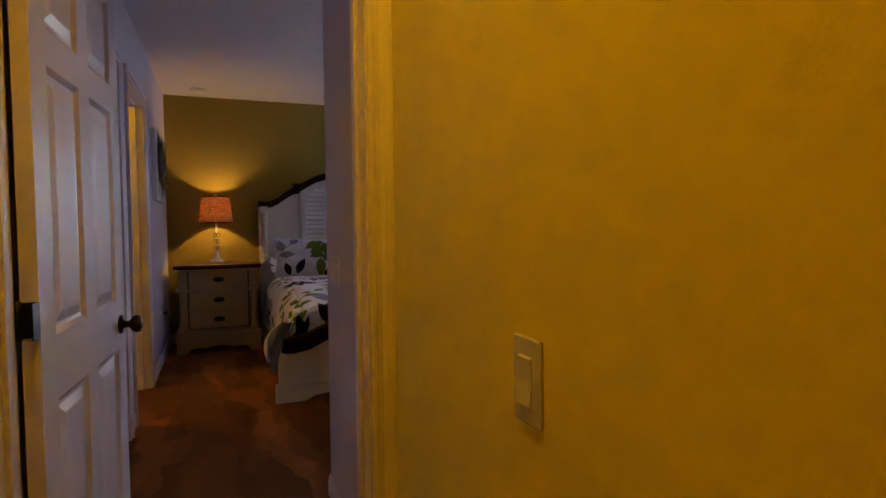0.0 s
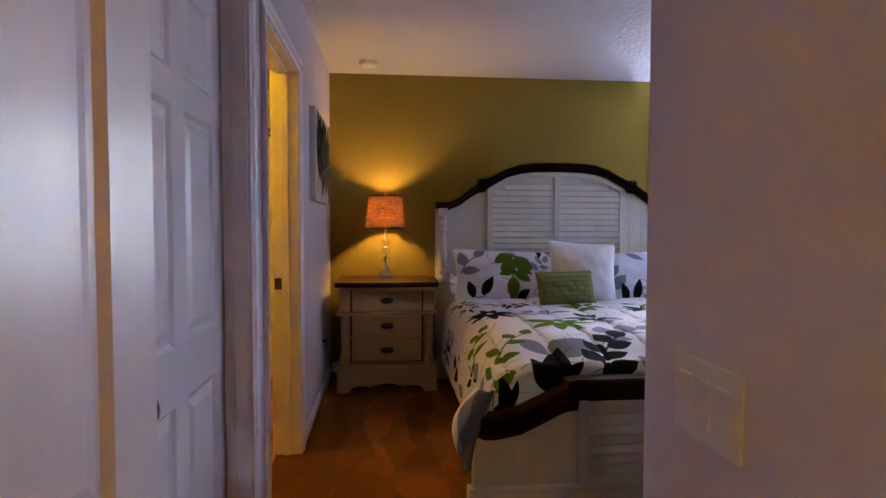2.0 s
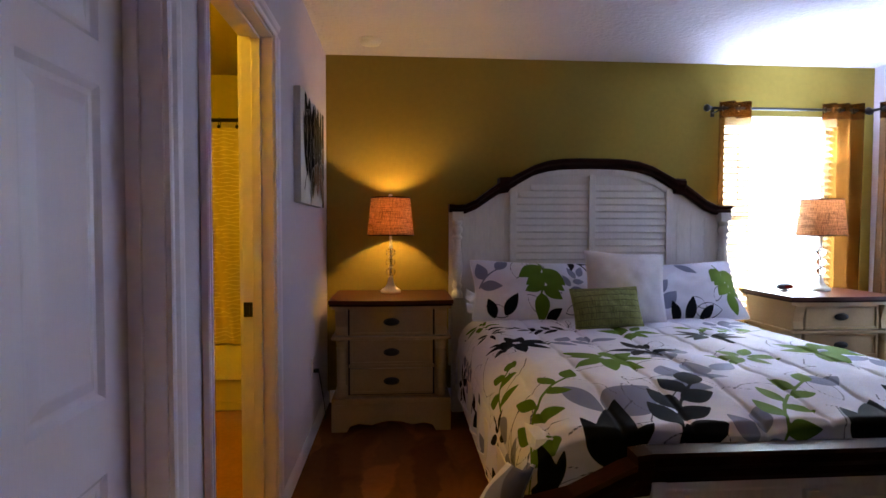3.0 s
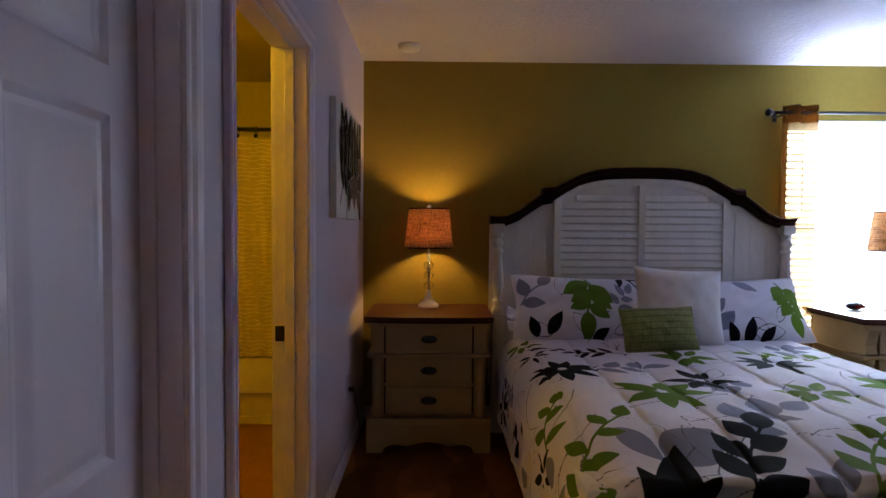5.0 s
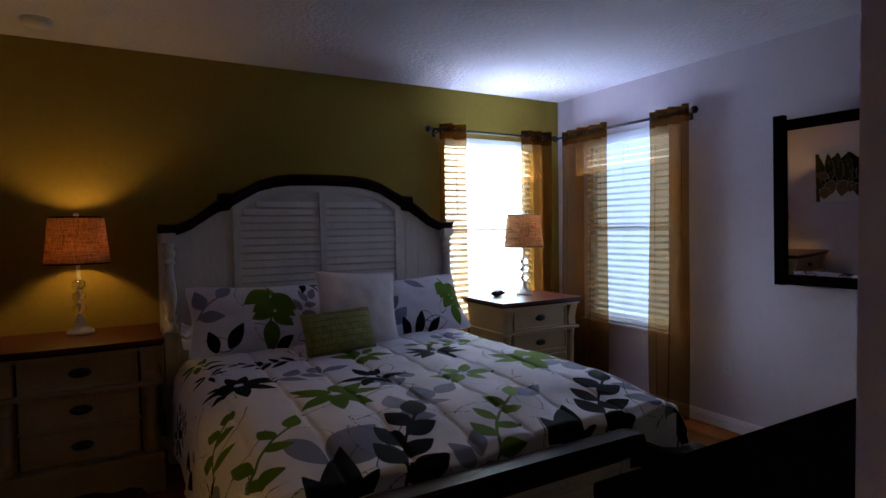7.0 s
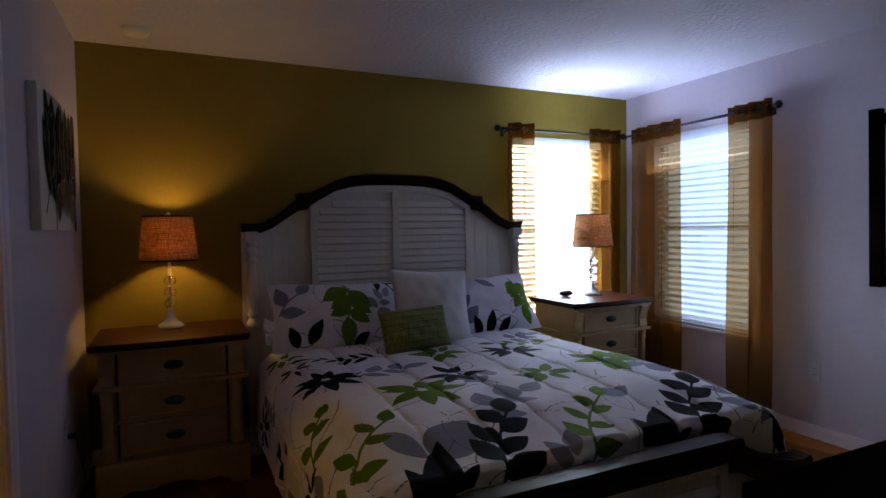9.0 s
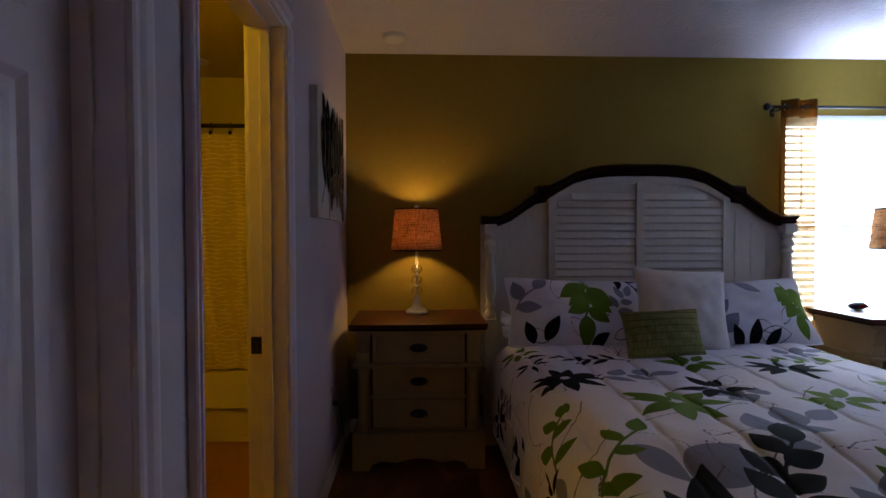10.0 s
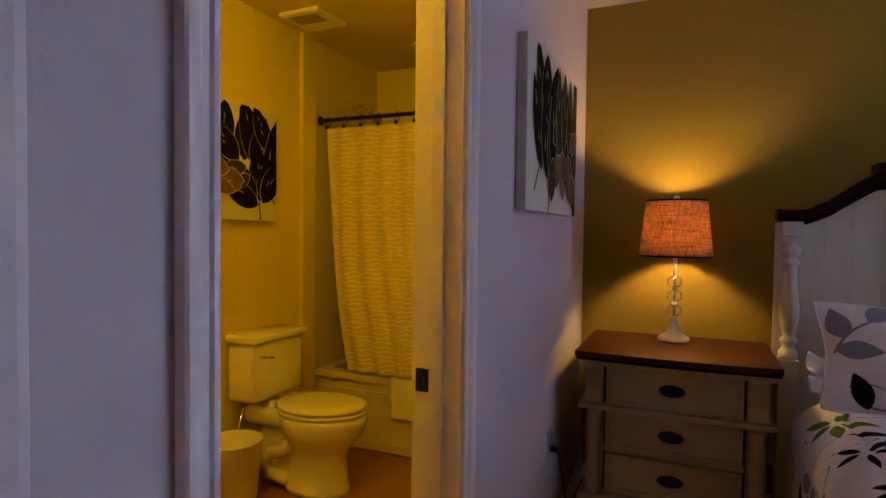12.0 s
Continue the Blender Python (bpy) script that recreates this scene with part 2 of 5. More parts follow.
TOWEL = material("towel_terry", (0.88, 0.85, 0.76), 0.98, vary=0.06, scale=60, bump=0.8, bump_scale=700)
WHITEPAINT = material("lamp_white_paint", (0.72, 0.68, 0.62), 0.5, vary=0.06, scale=20)
BULB = glow("bulb_glow", (1.0, 0.62, 0.25), 14)
OFFGLASS = material("frosted_lamp_glass", (0.8, 0.82, 0.84), 0.35)
CLOCKBODY = material("clock_dark_plastic", (0.02, 0.02, 0.04), 0.3)
GROUND = material("outside_grass", (0.07, 0.10, 0.035), 0.9, vary=0.2)

# ---- mesh helpers ----


def finish(name, bm, mat, smooth=False):
    me = bpy.data.meshes.new(name)
    bmesh.ops.recalc_face_normals(bm, faces=bm.faces[:])
    bm.to_mesh(me)
    bm.free()
    for m in (mat if isinstance(mat, (list, tuple)) else [mat]):
        me.materials.append(m)
    if smooth:
        me.polygons.foreach_set("use_smooth", [True] * len(me.polygons))
    return me


def part(name, bm, mat, parent=None, label="", smooth=False):
    ob = new(name, finish(name, bm, mat, smooth))
    if parent is not None:
        ob.parent = parent
    return tagged(ob, label)


def again(name, ob, m, parent):
    """The same mesh once more, as an object of its own."""
    o = new(name, ob.data)
    o.parent, o.matrix_basis = parent, m
    return o


def thing(name, m, label, category, group=""):
    ob = new(name)
    ob.empty_display_size = 0.1
    ob.matrix_basis = m
    return tagged(ob, label, category, group)


def structure(name, bm, mat, label="", smooth=False):
    return tagged(part(name, bm, mat, None, "", smooth), label, "", "", "structure")


def box(bm, x0, x1, y0, y1, z0, z1, bev=0.0, seg=2):
    made = bmesh.ops.create_cube(bm, size=1.0, matrix=Matrix.LocRotScale(((x0 + x1) / 2, (y0 + y1) / 2, (z0 + z1) / 2), None, (abs(x1 - x0), abs(y1 - y0), abs(z1 - z0))))
    if bev:
        edges = list({e for v in made["verts"] for e in v.link_edges})
        bmesh.ops.bevel(bm, geom=edges, offset=bev, segments=seg, affect="EDGES", profile=0.6)
    return bm


def boxes(*args, bev=0.0):
    bm = bmesh.new()
    for a in args:
        box(bm, *a, bev=bev)
    return bm


def lathe(profile, seg=28, at=(0, 0, 0), bm=None, half=False, caps=True):
    """Turned shape from (radius, height) pairs."""
    bm = bm or bmesh.new()
    rings = []
    count = seg + 1 if half else seg
    for r, z in profile:
        rings.append([bm.verts.new((at[0] + r * math.cos(2 * math.pi * i / seg * (0.5 if half else 1)), at[1] - r * math.sin(2 * math.pi * i / seg * (0.5 if half else 1)), at[2] + z)) for i in range(count)])
    for a, b in zip(rings, rings[1:]):
        for i in range(count - 1 if half else count):
            j = (i + 1) % count
            bm.faces.new((a[i], a[j], b[j], b[i]))
    if caps:
        bm.faces.new(rings[0])
        bm.faces.new(rings[-1])
    return bm


def prism(pts, d0, d1, plane="xz", bm=None):
    """A flat outline given depth: plane xz grows along y, xy along z, yz along x."""
    bm = bm or bmesh.new()

    def at(p, d):
        return {"xz": (p[0], d, p[1]), "xy": (p[0], p[1], d), "yz": (d, p[0], p[1])}[plane]
    a, b = [bm.verts.new(at(p, d0)) for p in pts], [bm.verts.new(at(p, d1)) for p in pts]
    n = len(pts)
    for i in range(n):
        bm.faces.new((a[i], a[(i + 1) % n], b[(i + 1) % n], b[i]))
    bm.faces.new(a)
    bm.faces.new(b)
    return bm


def band(top, low, section):
    """A moulding between two curves over x; section gives (depth, share from low to top) corners."""
    bm = bmesh.new()
    rows = []
    for (x, zt), (_, zl) in zip(top, low):
        rows.append([bm.verts.new((x, d, zl + (zt - zl) * s)) for d, s in section])
    n = len(section)
    for a, b in zip(rows, rows[1:]):
        for i in range(n):
            bm.faces.new((a[i], a[(i + 1) % n], b[(i + 1) % n], b[i]))
    bm.faces.new(rows[0])
    bm.faces.new(rows[-1])
    return bm


def tube(path, r, seg=8, bm=None):
    bm = bm or bmesh.new()
    rings = []
    pts = [Vector(p) for p in path]
    for i, p in enumerate(pts):
        d = (pts[min(i + 1, len(pts) - 1)] - pts[max(i - 1, 0)]).normalized()
        s = d.orthogonal().normalized() if abs(d.z) < 0.99 else Vector((1, 0, 0))
        if abs(d.z) < 0.99:
            s = Vector((0, 0, 1)).cross(d).normalized()
        u = d.cross(s)
        rings.append([bm.verts.new(p + r * (math.cos(2 * math.pi * k / seg) * s + math.sin(2 * math.pi * k / seg) * u)) for k in range(seg)])
    for a, b in zip(rings, rings[1:]):
        for k in range(seg):
            bm.faces.new((a[k], a[(k + 1) % seg], b[(k + 1) % seg], b[k]))
    bm.faces.new(rings[0])
    bm.faces.new(rings[-1])
    return bm


def sheet(fn, nu, nv, bm=None):
    bm = bm or bmesh.new()
    g = [[bm.verts.new(fn(i / nu, j / nv)) for j in range(nv + 1)] for i in range(nu + 1)]
    for i in range(nu):
        for j in range(nv):
            bm.faces.new((g[i][j], g[i + 1][j], g[i + 1][j + 1], g[i][j + 1]))
    return bm


# ---- the shell ----
XR, YB, ZC, DOOR_H = 4.066, 9.0, 2.44, 2.0
CLOSET = (5.45, 6.24)
BATH = (6.525, 7.31)
ENTRY = (0.08, 0.80)
ENTRY_Y = (4.12, 4.26)
WIN_B = (2.90, 3.78)      # window in the olive wall, along x
WIN_R = (7.83, 8.68)      # window in the outer side wall, along y
WIN_Z = (0.57, 2.07)
RO = 0.0185               # room for the jambs
BW = -1.6                 # bathroom's far side wall
TUB_Y = (8.85, 9.6)

structure("floor", boxes((-0.12, XR + 0.14, 5.12, YB + 0.14, -0.1, 0), (-0.12, 1.02, 1.0, 5.12, -0.1, 0)), CARPET, "beige plush carpet with vacuum marks")
structure("bath_floor", boxes((BW - 0.12, -0.12, 6.2, 9.75, -0.1, -0.004)), VINYL, "warm brown vinyl bathroom floor")
structure("ceiling", boxes((0, XR + 0.14, 5.12, YB + 0.14, ZC, ZC + 0.1), (0, 1.02, 0.9, 5.12, ZC, ZC + 0.1)), CEIL, "white knockdown-textured ceiling")
structure("bath_ceiling", boxes((BW - 0.12, -0.0, 6.2, 9.75, ZC + 0.002, ZC + 0.1)), CREAM, "cream bathroom ceiling")
# bedroom side of the bathroom wall, and a cream skin on its other face
structure("wall_west", boxes((-0.06, 0, 1.0, CLOSET[0] - RO, 0, ZC), (-0.06, 0, CLOSET[0] - RO, CLOSET[1] + RO, DOOR_H + RO, ZC), (-0.06, 0, CLOSET[1] + RO, BATH[0] - RO, 0, ZC),
                             (-0.06, 0, BATH[0] - RO, BATH[1] + RO, DOOR_H + RO, ZC), (-0.06, 0, BATH[1] + RO, YB, 0, ZC)), PAINT, "off-white painted wall with two doorways")
structure("bath_wall_east", boxes((-0.12, -0.06, 1.0, CLOSET[0] - RO, 0, ZC), (-0.12, -0.06, CLOSET[0] - RO, CLOSET[1] + RO, DOOR_H + RO, ZC), (-0.12, -0.06, CLOSET[1] + RO, BATH[0] - RO, 0, ZC),
                                  (-0.12, -0.06, BATH[0] - RO, BATH[1] + RO, DOOR_H + RO, ZC), (-0.12, -0.06, BATH[1] + RO, 9.75, 0, ZC)), CREAM, "cream bathroom wall")
structure("wall_north", boxes((0, WIN_B[0], YB, YB + 0.14, 0, ZC), (WIN_B[1], XR + 0.14, YB, YB + 0.14, 0, ZC),
                              (WIN_B[0], WIN_B[1], YB, YB + 0.14, 0, WIN_Z[0]), (WIN_B[0], WIN_B[1], YB, YB + 0.14, WIN_Z[1], ZC)), OLIVE, "olive green accent wall behind the bed")
structure("wall_east", boxes((XR, XR + 0.14, 5.12, WIN_R[0], 0, ZC), (XR, XR + 0.14, WIN_R[1], YB, 0, ZC),
                             (XR, XR + 0.14, WIN_R[0], WIN_R[1], 0, WIN_Z[0]), (XR, XR + 0.14, WIN_R[0], WIN_R[1], WIN_Z[1], ZC)), PAINT, "off-white outer wall with a window")
# out of view; dark olive is chosen to cut daylight bounced off it
structure("wall_south", boxes((1.02, XR, 5.106, 5.226, 0, ZC)), OLIVE, "unseen wall behind the dresser, dark olive to cut bounced light")
structure("wall_passage", boxes((0.90, 1.02, ENTRY_Y[1], 5.226, 0, ZC)), PAINT, "off-white passage wall with a switch plate")
structure("wall_entry", boxes((0, ENTRY[0] - 0.02, *ENTRY_Y, 0, ZC), (ENTRY[1] + 0.02, 1.02, *ENTRY_Y, 0, ZC), (ENTRY[0] - 0.02, ENTRY[1] + 0.02, *ENTRY_Y, DOOR_H + 0.02, ZC)), CREAM, "cream wall around the bedroom doorway")
structure("hall_wall_east", boxes((0.86, 1.02, 1.0, ENTRY_Y[0], 0, ZC)), CREAM, "cream hallway wall")
structure("hall_wall_west", boxes((0.0, 0.012, 1.0, ENTRY_Y[0], 0, ZC)), CREAM, "cream hallway wall")
structure("hall_wall_south", boxes((-0.12, 1.02, 0.9, 1.0, 0, ZC)), CREAM, "cream hallway end wall")
structure("bath_wall_west", boxes((BW - 0.12, BW, 6.2, 9.75, 0, ZC), (BW, BW + 0.025, 8.72, 8.84, 0, ZC)), CREAM, "cream bathroom wall with a pilaster at the tub")
structure("bath_wall_north", boxes((BW, -0.12, TUB_Y[1], 9.75, 0, ZC)), CREAM, "cream wall of the tub alcove")
structure("bath_wall_south", boxes((BW, -0.12, 6.2, 6.3, 0, ZC)), CREAM, "cream bathroom wall")
structure("closet_wall", boxes((-0.8, -0.7, 5.3, 6.2, 0, ZC), (-0.7, -0.12, 5.3, 5.38, 0, ZC)), PAINT, "plain closet wall")
# outside
structure("ground", boxes((-60, 60, 9.4, 90, -0.6, -0.5), (4.6, 60, -40, 9.4, -0.6, -0.5)), GROUND, "lawn outside the windows")
structure("backdrop", boxes((-6, 16, 15, 15.1, -0.5, 9)), glow("bright_day", (0.72, 0.88, 1.0), 46.0), "bright overexposed daylight")
structure("backdrop_side", boxes((10, 10.1, -2, 14.9, -0.5, 9)), glow("blue_day", (0.36, 0.60, 1.0), 1.1), "bright bluish daylight")

CASE_PROFILE = ((0, 0), (0.0, 0.010), (0.005, 0.013), (0.012, 0.013), (0.015, 0.008), (0.026, 0.009), (0.034, 0.016), (0.046, 0.020), (0.054, 0.020), (0.057, 0.016), (0.057, 0))


def casing(name, axis, lo, hi, face, out, top=DOOR_H, mat=TRIM):
    """Door casing on a wall face: two legs and a head. axis: the wall's direction; out: +1 or -1, the way it stands proud."""
    bm = bmesh.new()
    for edge, way in ((lo - 0.006, -1), (hi + 0.006, 1)):
        pts = [(edge + way * a, face + out * b) for a, b in CASE_PROFILE]
        prism(pts if axis == "x" else [(q, p) for p, q in pts], 0, top + 0.006, "xy", bm)
    pts = [(face + out * b, top + 0.006 + a) for a, b in CASE_PROFILE]
    prism(pts, lo - 0.063, hi + 0.063, "yz" if axis == "x" else "xz", bm)
    return structure(name, bm, mat, "white colonial door casing")


def jamb(name, axis, lo, hi, d0, d1, stop, mat=TRIM):
    bm = bmesh.new()

    def b(u0, u1, w0, w1, z0, z1):
        box(bm, *((u0, u1, w0, w1) if axis == "x" else (w0, w1, u0, u1)), z0, z1, bev=0.0015, seg=1)
    b(lo - 0.018, lo, d0, d1, 0, DOOR_H)
    b(hi, hi + 0.018, d0, d1, 0, DOOR_H)
    b(lo - 0.018, hi + 0.018, d0, d1, DOOR_H - 0.0, DOOR_H + 0.018)
    s0, s1 = stop
    b(lo, lo + 0.011, s0, s1, 0, DOOR_H - 0.011)
    b(hi - 0.011, hi, s0, s1, 0, DOOR_H - 0.011)
    b(lo, hi, s0, s1, DOOR_H - 0.011, DOOR_H)
    return structure(name, bm, mat, "painted door jamb with stop")


jamb("closet_jamb", "y", CLOSET[0], CLOSET[1], -0.122, 0.002, (-0.075, -0.045))
casing("closet_trim", "y", CLOSET[0], CLOSET[1], 0.002, 1)
jamb("bath_jamb", "y", BATH[0], BATH[1], -0.124, 0.002, (-0.08, -0.045))
casing("bath_trim", "y", BATH[0], BATH[1], 0.002, 1)
casing("bath_trim_inside", "y", BATH[0], BATH[1], -0.124, -1)
jamb("entry_jamb", "x", ENTRY[0], ENTRY[1], ENTRY_Y[0] - 0.002, ENTRY_Y[1] + 0.002, (4.175, 4.21))
casing("entry_trim_hall", "x", ENTRY[0], ENTRY[1], ENTRY_Y[0] - 0.002, -1)
casing("entry_trim", "x", ENTRY[0], ENTRY[1], ENTRY_Y[1] + 0.002, 1)

BASE_PROFILE = ((0, 0), (0.012, 0), (0.012, 0.058), (0.009, 0.066), (0.009, 0.072), (0.005, 0.082), (0, 0.086))


def baseboard(axis, u0, u1, face, out):
    pts = [(face + out * a, z) for a, z in BASE_PROFILE]
    return structure("baseboard", prism(pts, u0, u1, "yz" if axis == "x" else "xz"), TRIM, "white moulded baseboard")


baseboard("y", BATH[1] + 0.065, YB, 0, 1)
baseboard("y", CLOSET[1] + 0.065, BATH[0] - 0.065, 0, 1)
baseboard("x", 0.015, XR - 0.014, YB, -1)
baseboard("y", 5.255, YB - 0.015, XR, -1)
baseboard("x", 1.02, XR - 0.014, 5.226, 1)
baseboard("y", ENTRY_Y[1] + 0.07, 5.228, 0.90, -1)

# ---- doors ----
PANEL_Z = ((0.235, 0.745), (0.895, 1.515), (1.60, 1.87))


def ring_panel(bm, x0, x1, z0, z1, y, out):
    """A moulded raised panel on one face of a door."""
    steps = ((0, 0), (0.006, -0.004), (0.013, -0.009), (0.020, -0.010), (0.024, -0.010), (0.046, -0.003), (0.050, -0.002))
    rows = []
    for inset, d in steps:
        rows.append([bm.verts.new((x, y + out * d, z)) for x, z in ((x0 + inset, z0 + inset), (x1 - inset, z0 + inset), (x1 - inset, z1 - inset), (x0 + inset, z1 - inset))])
    for a, b in zip(rows, rows[1:]):
        for i in range(4):
            bm.faces.new((a[i], a[(i + 1) % 4], b[(i + 1) % 4], b[i]))
    bm.faces.new(rows[-1])


def knob(parent, x, z, y, out):
    k = part("door_knob", lathe(((0.0, 0.0), (0.031, 0.0), (0.031, 0.006), (0.014, 0.010), (0.011, 0.024), (0.014, 0.030), (0.026, 0.038), (0.030, 0.050), (0.027, 0.060), (0.014, 0.066), (0.002, 0.067)), 28), BRONZE, parent, "dark bronze round knob", True)
    k.matrix_basis = pose(x, y, z, -90 * out, 0, 0)
    return k


def six_panel_door(name, m, width, label, knob_z=0.82, latch=1):
    """Local x runs across the door from its hinges, y through it."""
    d = thing(name, m, label, "door")
    d["kind"] = "structure"
    t = 0.0175
    st, mid = 0.097, 0.095
    w = (width - 2 * st - mid) / 2
    cols = ((st, st + w), (st + w + mid, width - st))
    zs = (0.012, *[z for p in PANEL_Z for z in p], DOOR_H - 0.004)
    for a, b in ((0, st), (width - st, width)):
        part("door_stile", boxes((a, b, -t, t, 0.012, DOOR_H - 0.004)), DOOR, d)
    for z0, z1 in zip(zs[::2], zs[1::2]):
        part("door_rail", boxes((st, width - st, -t, t, z0, z1)), DOOR, d)
    for z0, z1 in PANEL_Z:
        part("door_mullion", boxes((st + w, st + w + mid, -t, t, z0, z1)), DOOR, d)
    for z0, z1 in PANEL_Z:
        for x0, x1 in cols:
            bm = bmesh.new()
            ring_panel(bm, x0, x1, z0, z1, t, 1)
            ring_panel(bm, x0, x1, z0, z1, -t, -1)
            part("door_panel", bm, DOOR, d)
    for side in (-1, 1):
        knob(d, width - 0.062, knob_z, side * t, side)
    for z in (0.22, 0.945, 1.78):
        h = part("hinge", boxes((-0.040, 0.0, t - 0.036, t - 0.033, z - 0.039, z + 0.039), (-0.003, 0.0, -t + 0.004, t, z - 0.039, z + 0.039), bev=0.001), BLACK, d, "black butt hinge")
        part("hinge_pin", lathe(((0.004, -0.044), (0.008, -0.042), (0.008, 0.042), (0.004, 0.044)), 12, (-0.006, t + 0.004, z)), BLACK, h, "", True)
    return d


six_panel_door("door_entry", pose(0.1, 4.29, 0, 0, 0, 86), 0.76, "white six-panel bedroom door standing open against the wall")
six_panel_door("door_closet", pose(-0.095, CLOSET[1] - 0.003, 0, 0, 0, -90), CLOSET[1] - CLOSET[0] - 0.006, "white six-panel closet door, closed, with bronze knob")

# strike plate on the bathroom jamb
sp = thing("strike_plate", pose(-0.105, BATH[1], 0.905), "dark bronze strike plate set in the door jamb", "strike plate")
part("plate", boxes((-0.016, 0.020, -0.0035, 0.0, -0.03, 0.03), bev=0.001), BRONZE, sp)
part("latch_hole", boxes((-0.006, 0.008, -0.0055, -0.003, -0.014, 0.014)), BLACK, sp)


def switch_plate(m, gangs, label, outlet=False):
    """Wall plate, facing local -y."""
    o = thing("wall_outlet" if outlet else "light_switch", m, label, "outlet" if outlet else "light switch")
    w = 0.07 + 0.046 * (gangs - 1)
    part("plate", boxes((-w / 2, w / 2, -0.006, 0, -0.0575, 0.0575), bev=0.003), PLATE, o)
    for i in range(gangs):
        x = (i - (gangs - 1) / 2) * 0.046
        if outlet:
            for z in (-0.02, 0.02):
                s = part("socket", lathe(((0.002, 0), (0.016, 0), (0.0165, 0.002), (0.002, 0.0022)), 20), PLATE, o)
                s.matrix_basis = pose(x, -0.0058, z, 90, 0, 0)
                part("slot", boxes((x - 0.007, x - 0.005, -0.0086, -0.007, z - 0.004, z + 0.005), (x + 0.005, x + 0.007, -0.0086, -0.007, z - 0.004, z + 0.005)), BLACK, o)
        else:
            part("rocker", prism(((-0.006, -0.033), (-0.0115, -0.031), (-0.007, 0.0), (-0.0095, 0.031), (-0.006, 0.033)), x - 0.0165, x + 0.0165, "yz"), PLATE, o)
    return o


switch_plate(pose(0.90, 5.035, 0.965, 0, 0, -90), 3, "white three-gang rocker switch plate on the passage wall")
switch_plate(pose(0.86, 3.483, 0.935, 0, 0, -90), 1, "cream single rocker switch plate on the hallway wall")
switch_plate(pose(XR, 7.375, 0.42, 0, 0, -90), 1, "white duplex outlet on the outer wall", True)
switch_plate(pose(XR, 7.66, 0.43, 0, 0, -90), 1, "white duplex outlet half behind the curtain", True)
wo = switch_plate(pose(0.0, 8.29, 0.425, 0, 0, 90), 1, "white duplex outlet with a black plug beside the nightstand", True)
plug = thing("power_cord", pose(0.009, 8.29, 0.405), "black plug and cord hanging behind the nightstand", "cord")
part("plug", boxes((0.0, 0.032, -0.012, 0.012, -0.011, 0.011), bev=0.004), BLACK, plug)
part("cord", tube([(0.03 + 0.03 * math.sin(t * 1.6), 0.06 * t, 0.0 - 0.38 * t * (1 - 0.2 * t)) for t in [i / 12 for i in range(13)]], 0.003, 6), BLACK, plug, "", True)

# ---- ceiling fittings ----
sm = thing("smoke_detector", pose(0.325, 8.66, ZC), "round white smoke detector on the ceiling", "smoke detector")
part("body", lathe(((0.0, 0), (0.068, 0), (0.068, -0.018), (0.060, -0.030), (0.036, -0.036), (0.0, -0.037)), 32), PLASTIC, sm, "", True)
part("rim", lathe(((0.069, -0.001), (0.073, -0.001), (0.073, -0.010), (0.069, -0.011)), 32, caps=False), PLASTIC, sm)
cl = thing("ceiling_light", pose(2.2, 7.02, ZC), "white frosted glass flush ceiling light, switched off", "ceiling light")
part("base", lathe(((0.0, 0), (0.10, 0), (0.10, -0.03), (0.0, -0.03)), 32), PLASTIC, cl)
part("glass_dome", lathe(((0.17, -0.03), (0.175, -0.04), (0.165, -0.06), (0.13, -0.085), (0.07, -0.10), (0.0, -0.105)), 36), OFFGLASS, cl, "", True)
for px, py in ((0.46, 3.35), (-0.75, 7.1)):
    hl = thing("ceiling_light", pose(px, py, ZC), "small ceiling lamp holder with a warm light", "ceiling light")
    part("base", lathe(((0.0, 0), (0.07, 0), (0.06, -0.03), (0.0, -0.03)), 24), PLASTIC, hl)

# ---- bed ----
BX, HB_Y, FB_Y = 1.826, 8.79, 6.62
HEAD_TOP = ((-0.983, 1.397), (-0.93, 1.392), (-0.875, 1.396), (-0.80, 1.43), (-0.72, 1.49), (-0.646, 1.542), (-0.645, 1.576), (-0.585, 1.580), (-0.57, 1.580), (-0.506, 1.612),
            (-0.41, 1.662), (-0.31, 1.693), (-0.21, 1.706), (-0.1, 1.71), (0, 1.71))
HEAD_LOW = ((-0.983, 1.345), (-0.93, 1.332), (-0.875, 1.334), (-0.80, 1.365), (-0.72, 1.42), (-0.646, 1.468), (-0.645, 1.468), (-0.585, 1.478), (-0.57, 1.500), (-0.506, 1.540),
            (-0.41, 1.594), (-0.31, 1.622), (-0.21, 1.635), (-0.1, 1.639), (0, 1.64))
FOOT_TOP = ((-0.965, 0.425), (-0.92, 0.418), (-0.86, 0.422), (-0.76, 0.445), (-0.67, 0.487), (-0.60, 0.520), (-0.570, 0.530), (-0.569, 0.560), (-0.52, 0.566), (-0.519, 0.566), (0, 0.566))
FOOT_LOW = ((-0.965, 0.335), (-0.92, 0.315), (-0.86, 0.315), (-0.76, 0.335), (-0.67, 0.378), (-0.60, 0.412), (-0.570, 0.425), (-0.569, 0.425), (-0.52, 0.430), (-0.519, 0.468), (0, 0.468))
FOOT_X = -0.045           # the footboard stands a little off the headboard's middle


def both(curve):
    return list(curve) + [(-x, z) for x, z in reversed(curve[:-1])]


CORNICE = ((0.035, 0.0), (-0.03, 0.0), (-0.045, 0.18), (-0.045, 0.42), (-0.066, 0.62), (-0.070, 0.88), (-0.060, 1.0), (0.045, 1.0))
